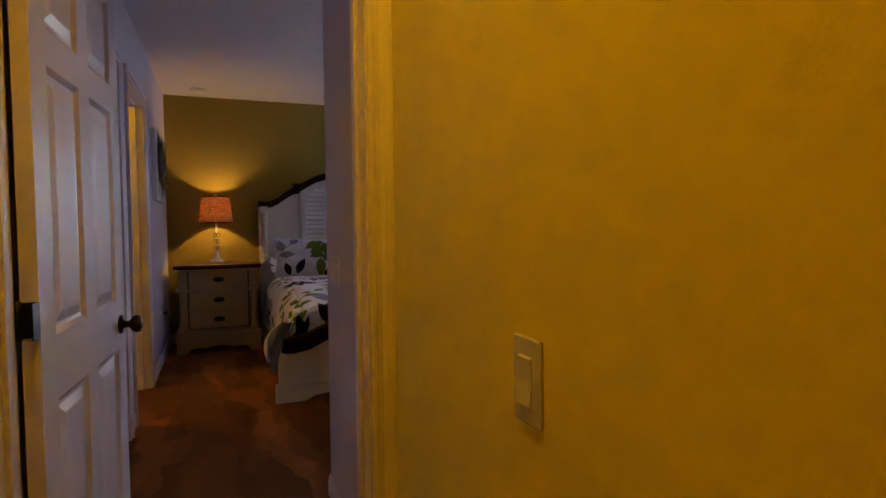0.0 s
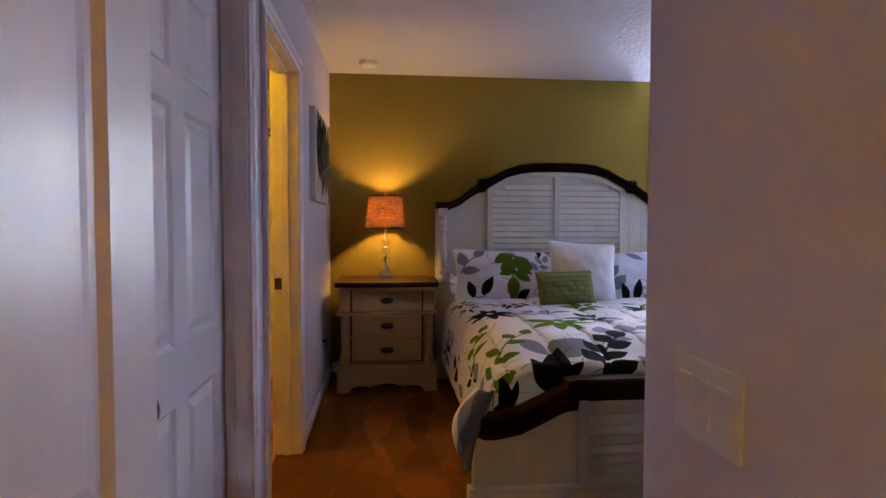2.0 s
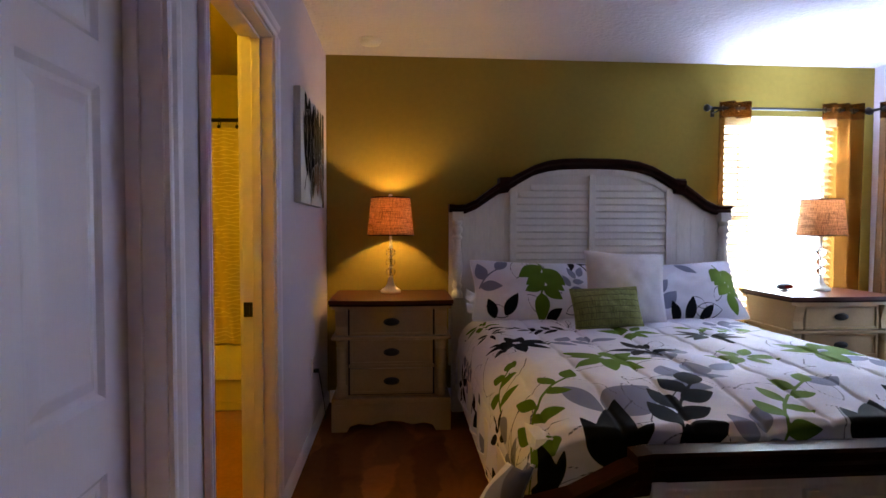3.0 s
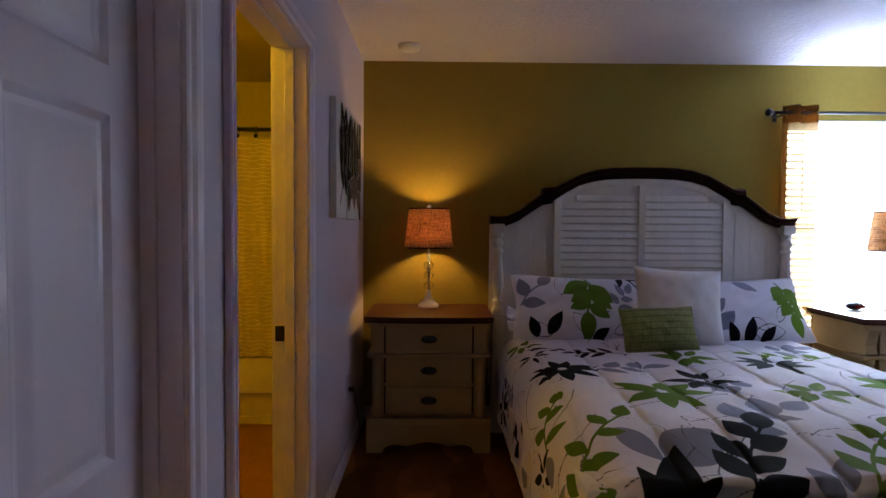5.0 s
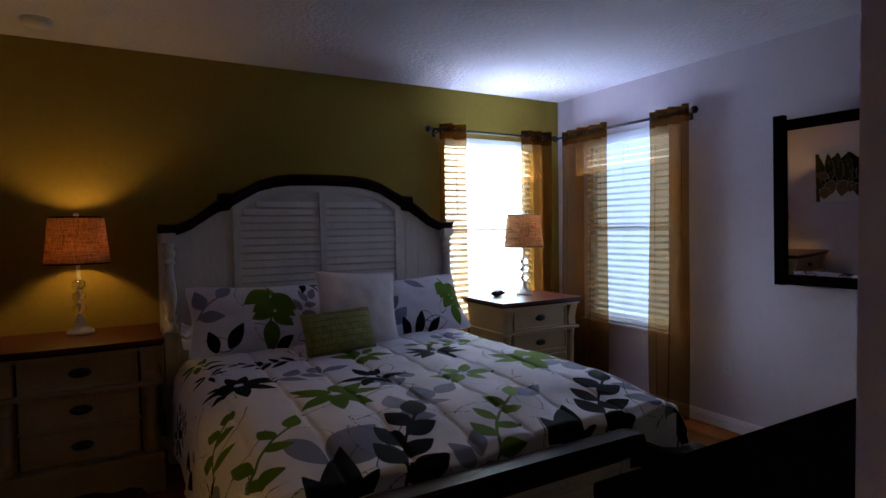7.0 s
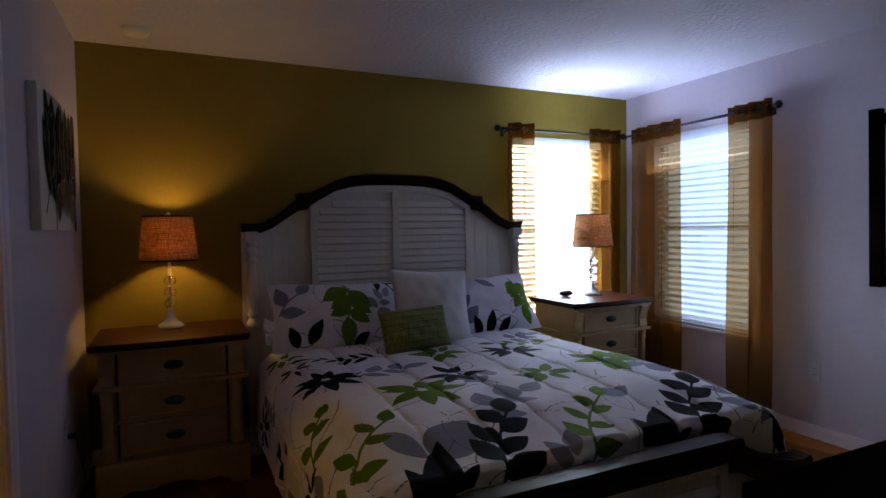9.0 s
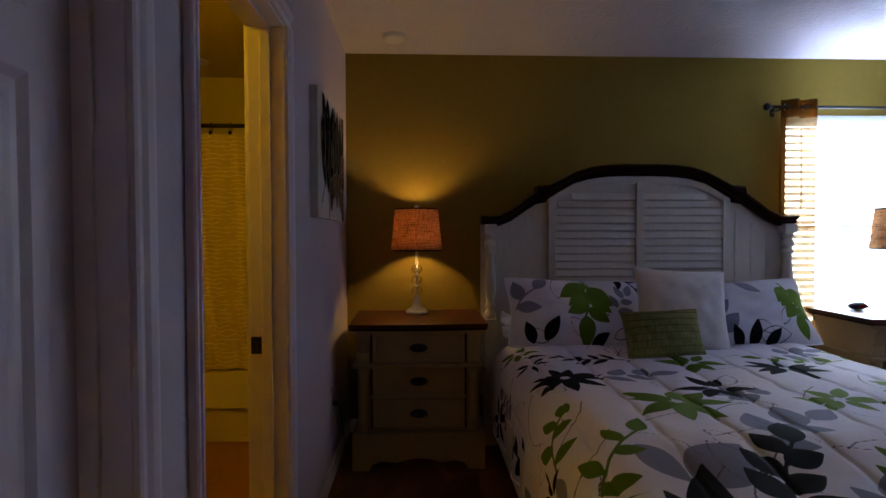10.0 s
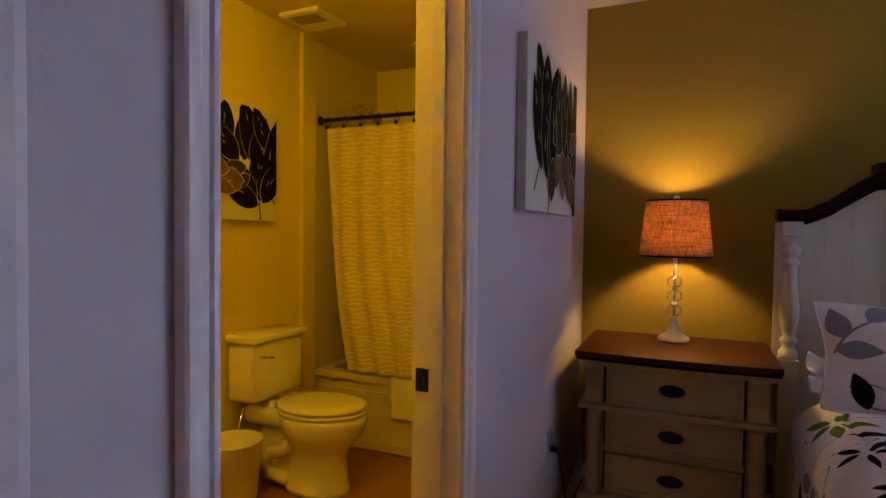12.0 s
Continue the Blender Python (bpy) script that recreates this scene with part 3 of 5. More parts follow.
bed = thing("bed", pose(BX, 0, 0), "king bed, cottage white wood with louvred panels and espresso crown moulding", "bed")


def interp(curve, x):
    for (xa, za), (xb, zb) in zip(curve, curve[1:]):
        if xa <= x <= xb:
            return za if xb == xa else za + (zb - za) * (x - xa) / (xb - xa)
    return curve[-1][1]


def end_board(tag, y, top, low, z0, rail_z, half_w, pitch, x_off=0.0):
    lw = both(low)
    p = part(tag + "_panel", band([(x, z + 0.012) for x, z in lw], [(x, z0) for x, _ in lw], ((0.022, 0), (-0.004, 0), (-0.004, 1), (0.022, 1))), COTTAGE, bed, "cream-white painted panel")
    p.location = (x_off, y, 0)
    c = part(tag + "_crown", band(both(top), lw, CORNICE if tag == "headboard" else [(q * 0.72, s) for q, s in CORNICE]), ESPRESSO, bed, "dark espresso moulded crown")
    c.location = (x_off, y, 0)
    # stiles and rails proud of the panel
    for x in (-half_w - 0.022, 0.0, half_w + 0.022):
        zt = interp(lw, x) + (0.004 if x else -0.04)
        s = part(tag + "_stile", boxes((x - 0.022, x + 0.022, -0.026, -0.004, z0, zt), bev=0.003), COTTAGE, bed)
        s.location = (x_off, y, 0)
    # arched trim over the louvres
    arch = [(x, interp(lw, x) if tag == "headboard" else 0.462) for x in [(half_w + 0.044) * (k / 12 - 1) for k in range(25)]]
    a = part(tag + "_arch", band([(x, z + 0.006) for x, z in arch], [(x, z - (0.045 if tag == "headboard" else 0.026)) for x, z in arch], ((-0.004, 0), (-0.020, 0), (-0.022, 0.3), (-0.022, 1), (-0.004, 1))), COTTAGE, bed)
    a.location = (x_off, y, 0)
    # louvre slats, cut shorter under the arch
    n = 0
    z = rail_z + 0.02
    first = {}
    while True:
        half = half_w
        while half > 0.3 and interp(lw, -half) - 0.05 < z + pitch * 0.9:
            half -= 0.01
        if z + pitch > interp(lw, 0) - 0.03 or half <= 0.3:
            break
        for side in (-1, 1):
            key = round(half, 3), side
            x0, x1 = (0.023, half) if side > 0 else (-half, -0.023)
            if key not in first:
                bm = prism(((-0.002, 0.001), (-0.020, 0.0), (-0.023, 0.003), (-0.022, 0.008), (-0.008, pitch * 0.90), (-0.002, pitch * 0.90)), x0, x1, "yz")
                first[key] = part("slat", bm, COTTAGE, bed)
                first[key].location = (x_off, y, z)
            else:
                again("slat", first[key], pose(x_off, y, z), bed)
        z += pitch
        n += 1
    r = part(tag + "_rail", boxes((-half_w - 0.04, half_w + 0.04, -0.024, -0.004, rail_z - 0.08, rail_z + 0.02), bev=0.003), COTTAGE, bed)
    r.location = (x_off, y, 0)
    # outer tongue boards with grooves between
    for side in (-1, 1):
        for x in (0.66, 0.76, 0.86):
            zt = interp(lw, -x) - 0.012
            bd = part(tag + "_plank", boxes((side * (x - 0.0492) - 0.0, side * (x + 0.0492), -0.008, -0.004, z0 + 0.02, zt - 0.02), bev=0.002), COTTAGE, bed)
            bd.location = (x_off, y, 0)


end_board("headboard", HB_Y, HEAD_TOP, HEAD_LOW, 0.30, 0.72, 0.525, 0.047)
end_board("footboard", FB_Y, FOOT_TOP, FOOT_LOW, 0.08, 0.13, 0.470, 0.042, FOOT_X)
POST = ((0.030, 0.77), (0.036, 0.775), (0.038, 0.80), (0.026, 0.815), (0.022, 0.83), (0.032, 0.845), (0.032, 0.855), (0.022, 0.865), (0.026, 0.89), (0.036, 0.95), (0.037, 0.99), (0.030, 1.06), (0.024, 1.12), (0.023, 1.16),
        (0.034, 1.165), (0.034, 1.18), (0.024, 1.19), (0.026, 1.20), (0.036, 1.215), (0.036, 1.235), (0.026, 1.25), (0.026, 1.258), (0.034, 1.265), (0.034, 1.285), (0.028, 1.29))
for side in (-1, 1):
    pst = part("post", lathe(POST, 24), COTTAGE, bed, "turned white post", True)
    pst.location = (side * 0.930, HB_Y - 0.038, 0)
    blk = part("post_block", boxes((side * 0.930 - 0.038, side * 0.930 + 0.038, HB_Y - 0.076, HB_Y + 0.02, 1.288, 1.345), bev=0.004), COTTAGE, bed)
    part("post_foot", boxes((side * 0.930 - 0.038, side * 0.930 + 0.038, HB_Y - 0.076, HB_Y + 0.02, 0.0, 0.772), bev=0.004), COTTAGE, bed)
    part("side_rail", boxes((side * 0.925 - 0.018, side * 0.925 + 0.018, FB_Y + 0.02, HB_Y - 0.07, 0.16, 0.40), bev=0.004), COTTAGE, bed)
    part("foot_post", boxes((FOOT_X + side * 0.935 - 0.026, FOOT_X + side * 0.935 + 0.026, FB_Y - 0.022, FB_Y + 0.03, 0.0, 0.335), bev=0.004), COTTAGE, bed)
part("plinth", prism(((-0.985, 0.0), (-0.985, 0.09), (0.985, 0.09), (0.985, 0.0), (0.80, 0.0), (0.74, 0.03), (0.6, 0.045), (-0.6, 0.045), (-0.74, 0.03), (-0.80, 0.0)), FB_Y - 0.034, FB_Y + 0.03), COTTAGE, bed).location = (FOOT_X, 0, 0)
part("plinth_cap", boxes((-0.985, 0.985, FB_Y - 0.030, FB_Y + 0.03, 0.0905, 0.112), bev=0.006), COTTAGE, bed).location = (FOOT_X, 0, 0)
mat_ob = thing("mattress", pose(BX, 0, 0), "mattress hidden under the comforter", "mattress")
part("body", boxes((-0.90, 0.90, 6.70, 8.70, 0.20, 0.58), bev=0.04), WHITECLOTH, mat_ob)


# ---- leaf print ----
def leaf_value(u, v, base, ang, length, width):
    """Distance inside a pointed leaf, on arrays of cloth coordinates."""
    du, dv = u - base[0], v - base[1]
    s = du * math.cos(ang) + dv * math.sin(ang)
    d = -du * math.sin(ang) + dv * math.cos(ang)
    t = np.clip(s / length, 0, 1)
    w = 0.5 * width * np.power(np.sin(np.pi * np.power(t, 0.78)), 0.95)
    return np.where((s > 0) & (s < length), w - np.abs(d), -np.maximum(np.abs(s - length / 2) - length / 2, 0) - 0.004 - np.abs(d) * 0.3)


def line_value(u, v, pts, half):
    out = np.full_like(u, -1.0)
    for (x0, y0), (x1, y1) in zip(pts, pts[1:]):
        ex, ey = x1 - x0, y1 - y0
        t = np.clip(((u - x0) * ex + (v - y0) * ey) / (ex * ex + ey * ey + 1e-12), 0, 1)
        out = np.maximum(out, half - np.hypot(u - x0 - t * ex, v - y0 - t * ey))
    return out


def frond(vals, u, v, key, at, ang, stem, leaf, pairs, rng, wide=0.5, stalk=0.0055):
    """A gently bent stem with set-off pairs of pointed leaves and one at its end."""
    a = radians(ang)
    best = vals[key]

    def on(t):
        side = 0.10 * stem * math.sin(math.pi * t)
        return (at[0] + math.cos(a) * stem * t - math.sin(a) * side, at[1] + math.sin(a) * stem * t + math.cos(a) * side)
    if stalk:
        best = np.maximum(best, line_value(u, v, [on(k / 6) for k in range(7)], stalk))
    for i in range(pairs):
        for side in (-1, 1):
            t = 0.22 + 0.70 * (i + 0.22 * side) / max(pairs - 0.5, 1)
            ln = leaf * rng.uniform(0.88, 1.1) * (1.05 - 0.12 * i)
            best = np.maximum(best, leaf_value(u, v, on(t), a + side * radians(rng.uniform(44, 64)), ln, ln * wide))
    vals[key] = np.maximum(best, leaf_value(u, v, on(1), a + 0.1, leaf, leaf * wide))


def rosette(vals, u, v, key, at, size, count, rng, wide=0.42, turn=0.0):
    best = vals[key]
    for i in range(count):
        a = turn + 2 * math.pi * i / count + rng.uniform(-0.25, 0.25)
        ln = size * rng.uniform(0.75, 1.05)
        best = np.maximum(best, leaf_value(u, v, (at[0] + 0.018 * math.cos(a), at[1] + 0.018 * math.sin(a)), a, ln, ln * wide))
    vals[key] = best


def outline_leaf(vals, u, v, at, ang, length, rng):
    a = radians(ang)
    for side in (-1, 1):
        pts = []
        for i in range(9):
            t = i / 8
            w = side * 0.23 * length * math.sin(math.pi * t) ** 0.8
            pts.append((at[0] + math.cos(a) * length * t - math.sin(a) * w, at[1] + math.sin(a) * length * t + math.cos(a) * w))
        vals["print_line"] = np.maximum(vals["print_line"], line_value(u, v, pts, 0.0026))


PRINT_KEYS = ("print_gray", "print_line", "print_green", "print_dark")


def put_print(me, vals):
    for k in PRINT_KEYS:
        at = me.attributes.new(k, "FLOAT", "POINT")
        at.data.foreach_set("value", vals[k].astype(np.float32))


def grid_mesh(name, P, mat):
    """A smooth mesh from an array of points (nu, nv, 3)."""
    nu, nv = P.shape[:2]
    me = bpy.data.meshes.new(name)
    idx = np.arange(nu * nv).reshape(nu, nv)
    f = np.stack([idx[:-1, :-1], idx[1:, :-1], idx[1:, 1:], idx[:-1, 1:]], -1).reshape(-1, 4)
    me.from_pydata(P.reshape(-1, 3).tolist(), [], f.tolist())
    me.materials.append(mat)
    me.polygons.foreach_set("use_smooth", [True] * len(me.polygons))
    return me


# where the print lies on the bed: place, turn, stem, leaf length, pairs
DARK_FRONDS = (((1.40, 6.60), 64, 0.40, 0.165, 3), ((2.24, 6.60), 52, 0.44, 0.165, 3), ((3.00, 6.85), 70, 0.3, 0.13, 2), ((0.66, 7.55), 85, 0.26, 0.11, 2), ((0.55, 6.95), 95, 0.24, 0.11, 2))
DARK_TULIPS = (((1.16, 6.58), 72, 0.32), ((2.03, 6.60), 58, 0.30), ((0.98, 6.53), 105, 0.20), ((2.72, 6.58), 66, 0.24))
DARK_STARS = (((1.09, 7.73), 0.19, 9), ((1.65, 7.56), 0.17, 6), ((2.15, 7.86), 0.18, 9), ((2.73, 7.66), 0.16, 6), ((0.64, 8.2), 0.13, 6), ((3.02, 7.75), 0.13, 6), ((1.00, 8.02), 0.10, 5), ((0.74, 7.1), 0.11, 5))
GREEN_FRONDS = (((0.87, 6.60), 60, 0.54, 0.13, 3), ((1.73, 6.60), 52, 0.48, 0.135, 3), ((0.84, 7.10), 62, 0.26, 0.12, 2), ((2.55, 8.02), 172, 0.38, 0.11, 3), ((2.95, 7.2), 80, 0.3, 0.13, 2))
GREEN_STARS = (((1.40, 7.34), 0.20, 8), ((2.46, 7.43), 0.20, 9), ((2.03, 7.36), 0.16, 6), ((1.78, 7.99), 0.16, 6), ((2.66, 8.14), 0.13, 6), ((0.98, 8.33), 0.12, 5))
GRAY_FRONDS = (((1.46, 6.94), 33, 0.38, 0.17, 2), ((1.24, 7.74), 12, 0.26, 0.16, 2), ((2.48, 7.02), 35, 0.34, 0.17, 3), ((1.82, 7.42), 150, 0.18, 0.15, 2), ((2.62, 7.22), 120, 0.26, 0.15, 2), ((2.30, 8.12), 20, 0.2, 0.13, 2),
               ((0.74, 6.60), 80, 0.34, 0.16, 2), ((0.60, 7.22), 100, 0.28, 0.13, 3), ((0.72, 7.9), 80, 0.26, 0.12, 3), ((2.62, 6.62), 80, 0.26, 0.16, 2), ((1.64, 6.62), 60, 0.08, 0.13, 1), ((2.98, 7.5), 100, 0.24, 0.14, 2))
GRAY_LEAVES = (((1.22, 6.80), 40, 0.26, 0.19), ((1.10, 6.98), -60, 0.20, 0.10), ((1.70, 7.1), 80, 0.2, 0.12), ((2.05, 6.98), 20, 0.18, 0.11))


# ---- comforter: one quilted sheet over the mattress and down both sides ----
TOPZ, HALF, DROP = 0.665, 0.94, 0.24
Y0, Y1 = 6.64, 8.62
nu, nv = 400, 290
R = 0.20
length_u = 2 * (HALF - R + R * math.pi / 2 + DROP)
uu = np.linspace(-length_u / 2, length_u / 2, nu)[:, None] * np.ones((1, nv))
vv = np.ones((nu, 1)) * np.linspace(Y0 - 0.16, Y1, nv)[None, :]
au = np.abs(uu)
sg = np.sign(uu)
flat = HALF - R
bend = np.clip((au - flat) / R, 0, math.pi / 2)
down = np.maximum(au - flat - R * math.pi / 2, 0)
down = down * (1 - 0.5 * np.clip((6.95 - vv) / 0.4, 0, 1))
px = np.minimum(au, flat) + R * np.sin(bend) + down * 0.04
pz = TOPZ - R * (1 - np.cos(bend)) - down
# quilted channels from head to foot, with soft puffs
channel = np.abs(np.sin(np.pi * ((uu + 0.018 * np.sin(2.1 * vv)) / 0.235 + 0.5)))
seam = np.abs((((uu + 0.018 * np.sin(2.1 * vv)) / 0.235 + 0.5) % 1.0 + 0.5) % 1.0 - 0.5) * 0.235
puff = 0.008 * np.power(channel, 0.5) - 0.006 - 0.006 * np.exp(-(seam / 0.009) ** 2)
wob = 0.005 * np.sin(31 * vv + 3 * np.sin(11 * uu)) * np.power(1 - channel, 2) + 0.008 * np.sin(5.1 * vv + 2.2 * uu) * np.cos(3.3 * uu - 1.1 * vv) + 0.004 * np.sin(13 * vv + 7 * uu) * np.sin(9 * uu - 4 * vv)
topness = np.cos(bend) * (down == 0)
pz = pz + (puff + wob) * topness
# folds in the hanging sides
fold = 0.022 * np.sin(vv * 17 + 2 * np.sin(vv * 5)) * np.clip(down / 0.3, 0, 1) + (puff * 0.6)
px = px + fold * (1 - topness)
# towards the foot the filling thins out, and the sheet tucks down behind the footboard
thin = np.clip((7.05 - vv) / 0.38, 0, 1)
tuck = np.maximum(FB_Y + 0.095 - vv, 0)
py = np.maximum(vv, FB_Y + 0.07 + 0.012 * np.sin(9 * uu))
pz = pz - 0.055 * thin * thin * (3 - 2 * thin) - tuck * 0.95
pz = np.maximum(pz, 0.03 + 0.02 * np.sin(vv * 9))
P = np.stack([BX + sg * px, py, pz], -1)
me = grid_mesh("comforter", P, PRINT)
rng = random.Random(7)
U, V = (BX + uu).ravel(), vv.ravel()
vals = {k: np.full(U.shape, -0.02) for k in PRINT_KEYS}
# gray ghosts first, then scribbled outlines, green and dark sprigs on top
for at, ang, stem, leaf, pairs in GRAY_FRONDS:
    frond(vals, U, V, "print_gray", at, ang, stem, leaf, pairs, rng, 0.55, 0.0)
for at, ang, ln, wd in GRAY_LEAVES:
    vals["print_gray"] = np.maximum(vals["print_gray"], leaf_value(U, V, at, radians(ang), ln, wd))
for k in range(30):
    outline_leaf(vals, U, V, (rng.uniform(0.45, 3.1), rng.uniform(6.55, 8.5)), rng.uniform(0, 360), rng.uniform(0.16, 0.26), rng)
for at, ang, stem, leaf, pairs in GREEN_FRONDS:
    frond(vals, U, V, "print_green", at, ang, stem, leaf, pairs, rng, 0.52)
for at, size, count in GREEN_STARS:
    rosette(vals, U, V, "print_green", at, size, count, rng, 0.42, rng.uniform(0, 6))
for at, ang, stem, leaf, pairs in DARK_FRONDS:
    frond(vals, U, V, "print_dark", at, ang, stem, leaf, pairs, rng, 0.62)
frond(vals, U, V, "print_dark", (1.50, 8.07), 165, 0.40, 0.13, 4, rng, 0.34)
for at, ang, size in DARK_TULIPS:
    for turn, share in ((0, 1.0), (34, 0.66), (-32, 0.70)):
        vals["print_dark"] = np.maximum(vals["print_dark"], leaf_value(U, V, at, radians(ang + turn), size * share, size * share * 0.40))
    vals["print_dark"] = np.maximum(vals["print_dark"], line_value(U, V, [at, (at[0] - 0.05 * math.cos(radians(ang)), at[1] - 0.12)], 0.006))
for at, size, count in DARK_STARS:
    rosette(vals, U, V, "print_dark", at, size, count, rng, 0.36, rng.uniform(0, 6))
# loose pen strokes wander over the white ground
for k in range(72):
    at = (rng.uniform(0.42, 3.1), rng.uniform(6.55, 8.5))
    ang = rng.uniform(0, 360)
    ln = rng.uniform(0.16, 0.34)
    pts = [(at[0] + ln * t * math.cos(radians(ang)) + 0.05 * math.sin(5 * t + k), at[1] + ln * t * math.sin(radians(ang)) + 0.05 * math.cos(4 * t + k)) for t in (0, 0.2, 0.4, 0.6, 0.8, 1)]
    vals["print_line"] = np.maximum(vals["print_line"], line_value(U, V, pts, 0.0028))
put_print(me, vals)
comf = tagged(new("comforter", me), "white quilted comforter printed with black, green and gray leaves", "comforter")
for edge in (P[0, :], P[-1, :], P[:, 0]):
    part("piping", tube([tuple(float(c) for c in q) for q in edge[::3]], 0.004, 6), WHITECLOTH, comf, "white stitched edge", True)


def corner_flap(top, tip, width, lean, seed):
    """A loose corner of the comforter that hangs bunched beside the footboard."""
    n, m = 30, 44
    Q = np.empty((n, m, 3))
    a, b = np.meshgrid(np.linspace(0, 1, n), np.linspace(0, 1, m), indexing="ij")
    w = width * (0.55 + 0.75 * np.sin(np.pi * np.clip(b * 0.8 + 0.12, 0, 1))) * (1 - 0.35 * b ** 4)
    for k in range(3):
        Q[..., k] = top[k] + (tip[k] - top[k]) * b
    Q[..., 0] += lean * np.sin(np.pi * b) + w * (a - 0.5)
    Q[..., 1] += -0.045 * np.sin(np.pi * a) + 0.016 * np.sin(9 * a + 3 * b + seed) * b
    Q[..., 2] += 0.035 * (1 - np.cos(2 * np.pi * (a - 0.5))) * 0.5 * b + 0.02 * np.sin(5 * a + seed) * b
    fme = grid_mesh("corner_flap", Q, PRINT)
    fvals = {k: np.full(a.size, -0.02) for k in PRINT_KEYS}
    # a large gray leaf with a white margin, spread wide to imitate the flap's shade
    fvals["print_gray"] = (0.40 - np.abs(a - 0.5) - 0.05 * np.sin(9 * b + seed)).ravel() * 0.1
    # darker gray across the middle deepens that painted shade
    fvals["print_line"] = (0.30 - np.abs(a - 0.55) + 0.06 * np.sin(11 * b + 3 * a)).ravel() * 0.1
    put_print(fme, fvals)
    flap = new("corner_flap", fme)
    flap.parent = comf
    flap.modifiers.new("thickness", "SOLIDIFY").thickness = 0.012
    return tagged(flap, "gray-printed corner hanging loose, print darkened for its shade")


corner_flap((0.875, 6.645, 0.52), (0.775, 6.57, 0.235), 0.085, -0.030, 2)


def cushion(name, m, w, h, t, mat, label, prints=None, n=56, pinch=0.10, category="pillow", soft=0.16, flat=0.6):
    """A stuffed pillow: local x across, z up, y through. Two puffed faces meet in a seam."""
    s = np.linspace(-1, 1, n)
    a, b = np.meshgrid(s, s, indexing="ij")
    body = np.power(np.clip((1 - np.abs(a) ** 2.4) * (1 - np.abs(b) ** 2.4), 0, 1), flat)
    X = a * w / 2 * (1 - pinch * (1 - b ** 2) * 0 - pinch * 0.6 * (np.cos(b * math.pi / 2)) * np.abs(a) ** 4)
    Z = b * h / 2 * (1 - pinch * 0.6 * np.cos(a * math.pi / 2) * np.abs(b) ** 4)
    X, Z = X * (1 - 0.6 * soft * np.abs(b) ** 5), Z * (1 - soft * np.abs(a) ** 5)
    Z = Z - 0.02 * np.abs(a) ** 2 * (b > 0) * b * (soft > 0.1)
    wr = 0.55 * (0.007 * np.sin(9 * a + 4 * b) * np.sin(7 * b - 3 * a) + 0.004 * np.sin(17 * a - 5 * b) * np.sin(13 * b)) * body
    front = np.stack([X, -t / 2 * body + wr, Z], -1)
    back = np.stack([X, t / 2 * body, Z], -1)
    me = grid_mesh(name, np.concatenate([front, back[::-1]], 0), mat)
    # the two faces share the long seam; close the outline
    bm = bmesh.new()
    bm.from_mesh(me)
    bmesh.ops.remove_doubles(bm, verts=bm.verts[:], dist=0.0004)
    bm.to_mesh(me)
    bm.free()
    if prints:
        co = np.empty(len(me.vertices) * 3)
        me.vertices.foreach_get("co", co)
        co = co.reshape(-1, 3)
        v = {k: np.full(len(co), -0.02) for k in PRINT_KEYS}
        prints(v, co[:, 0].copy(), co[:, 2].copy())
        put_print(me, v)
    me.polygons.foreach_set("use_smooth", [True] * len(me.polygons))
    ob = new(name, me)
    ob.matrix_basis = m
    rim = [front[i, 0] for i in range(n)] + [front[-1, j] for j in range(n)] + [front[i, -1] for i in range(n - 1, -1, -1)] + [front[0, j] for j in range(n - 1, -1, -1)]
    part("piping", tube([tuple(float(c) for c in q) for q in rim[::2]], 0.0035, 6), mat if mat is not PRINT else WHITECLOTH, ob, "", True)
    return tagged(ob, label, category)


def sham_print_a(v, u, w):
    r = random.Random(3)
    frond(v, u, w, "print_gray", (-0.36, 0.00), 48, 0.16, 0.14, 1, r, 0.55)
    frond(v, u, w, "print_gray", (0.20, -0.05), 60, 0.16, 0.10, 2, r, 0.5, 0.0)
    for k in range(7):
        outline_leaf(v, u, w, (r.uniform(-0.38, 0.25), r.uniform(-0.2, 0.1)), r.uniform(0, 180), r.uniform(0.10, 0.2), r)
    frond(v, u, w, "print_green", (0.03, 0.20), -93, 0.26, 0.17, 3, r, 0.56)
    for x, ang, ln in ((-0.27, 110, 0.13), (-0.21, 58, 0.15), (0.05, 35, 0.12), (0.26, 75, 0.13), (0.30, 25, 0.12)):
        v["print_dark"] = np.maximum(v["print_dark"], leaf_value(u, w, (x, -0.235 + 0.05 * abs(math.sin(9 * x))), radians(ang), ln, ln * 0.5))
    frond(v, u, w, "print_dark", (0.26, 0.24), -40, 0.12, 0.10, 1, r, 0.4)


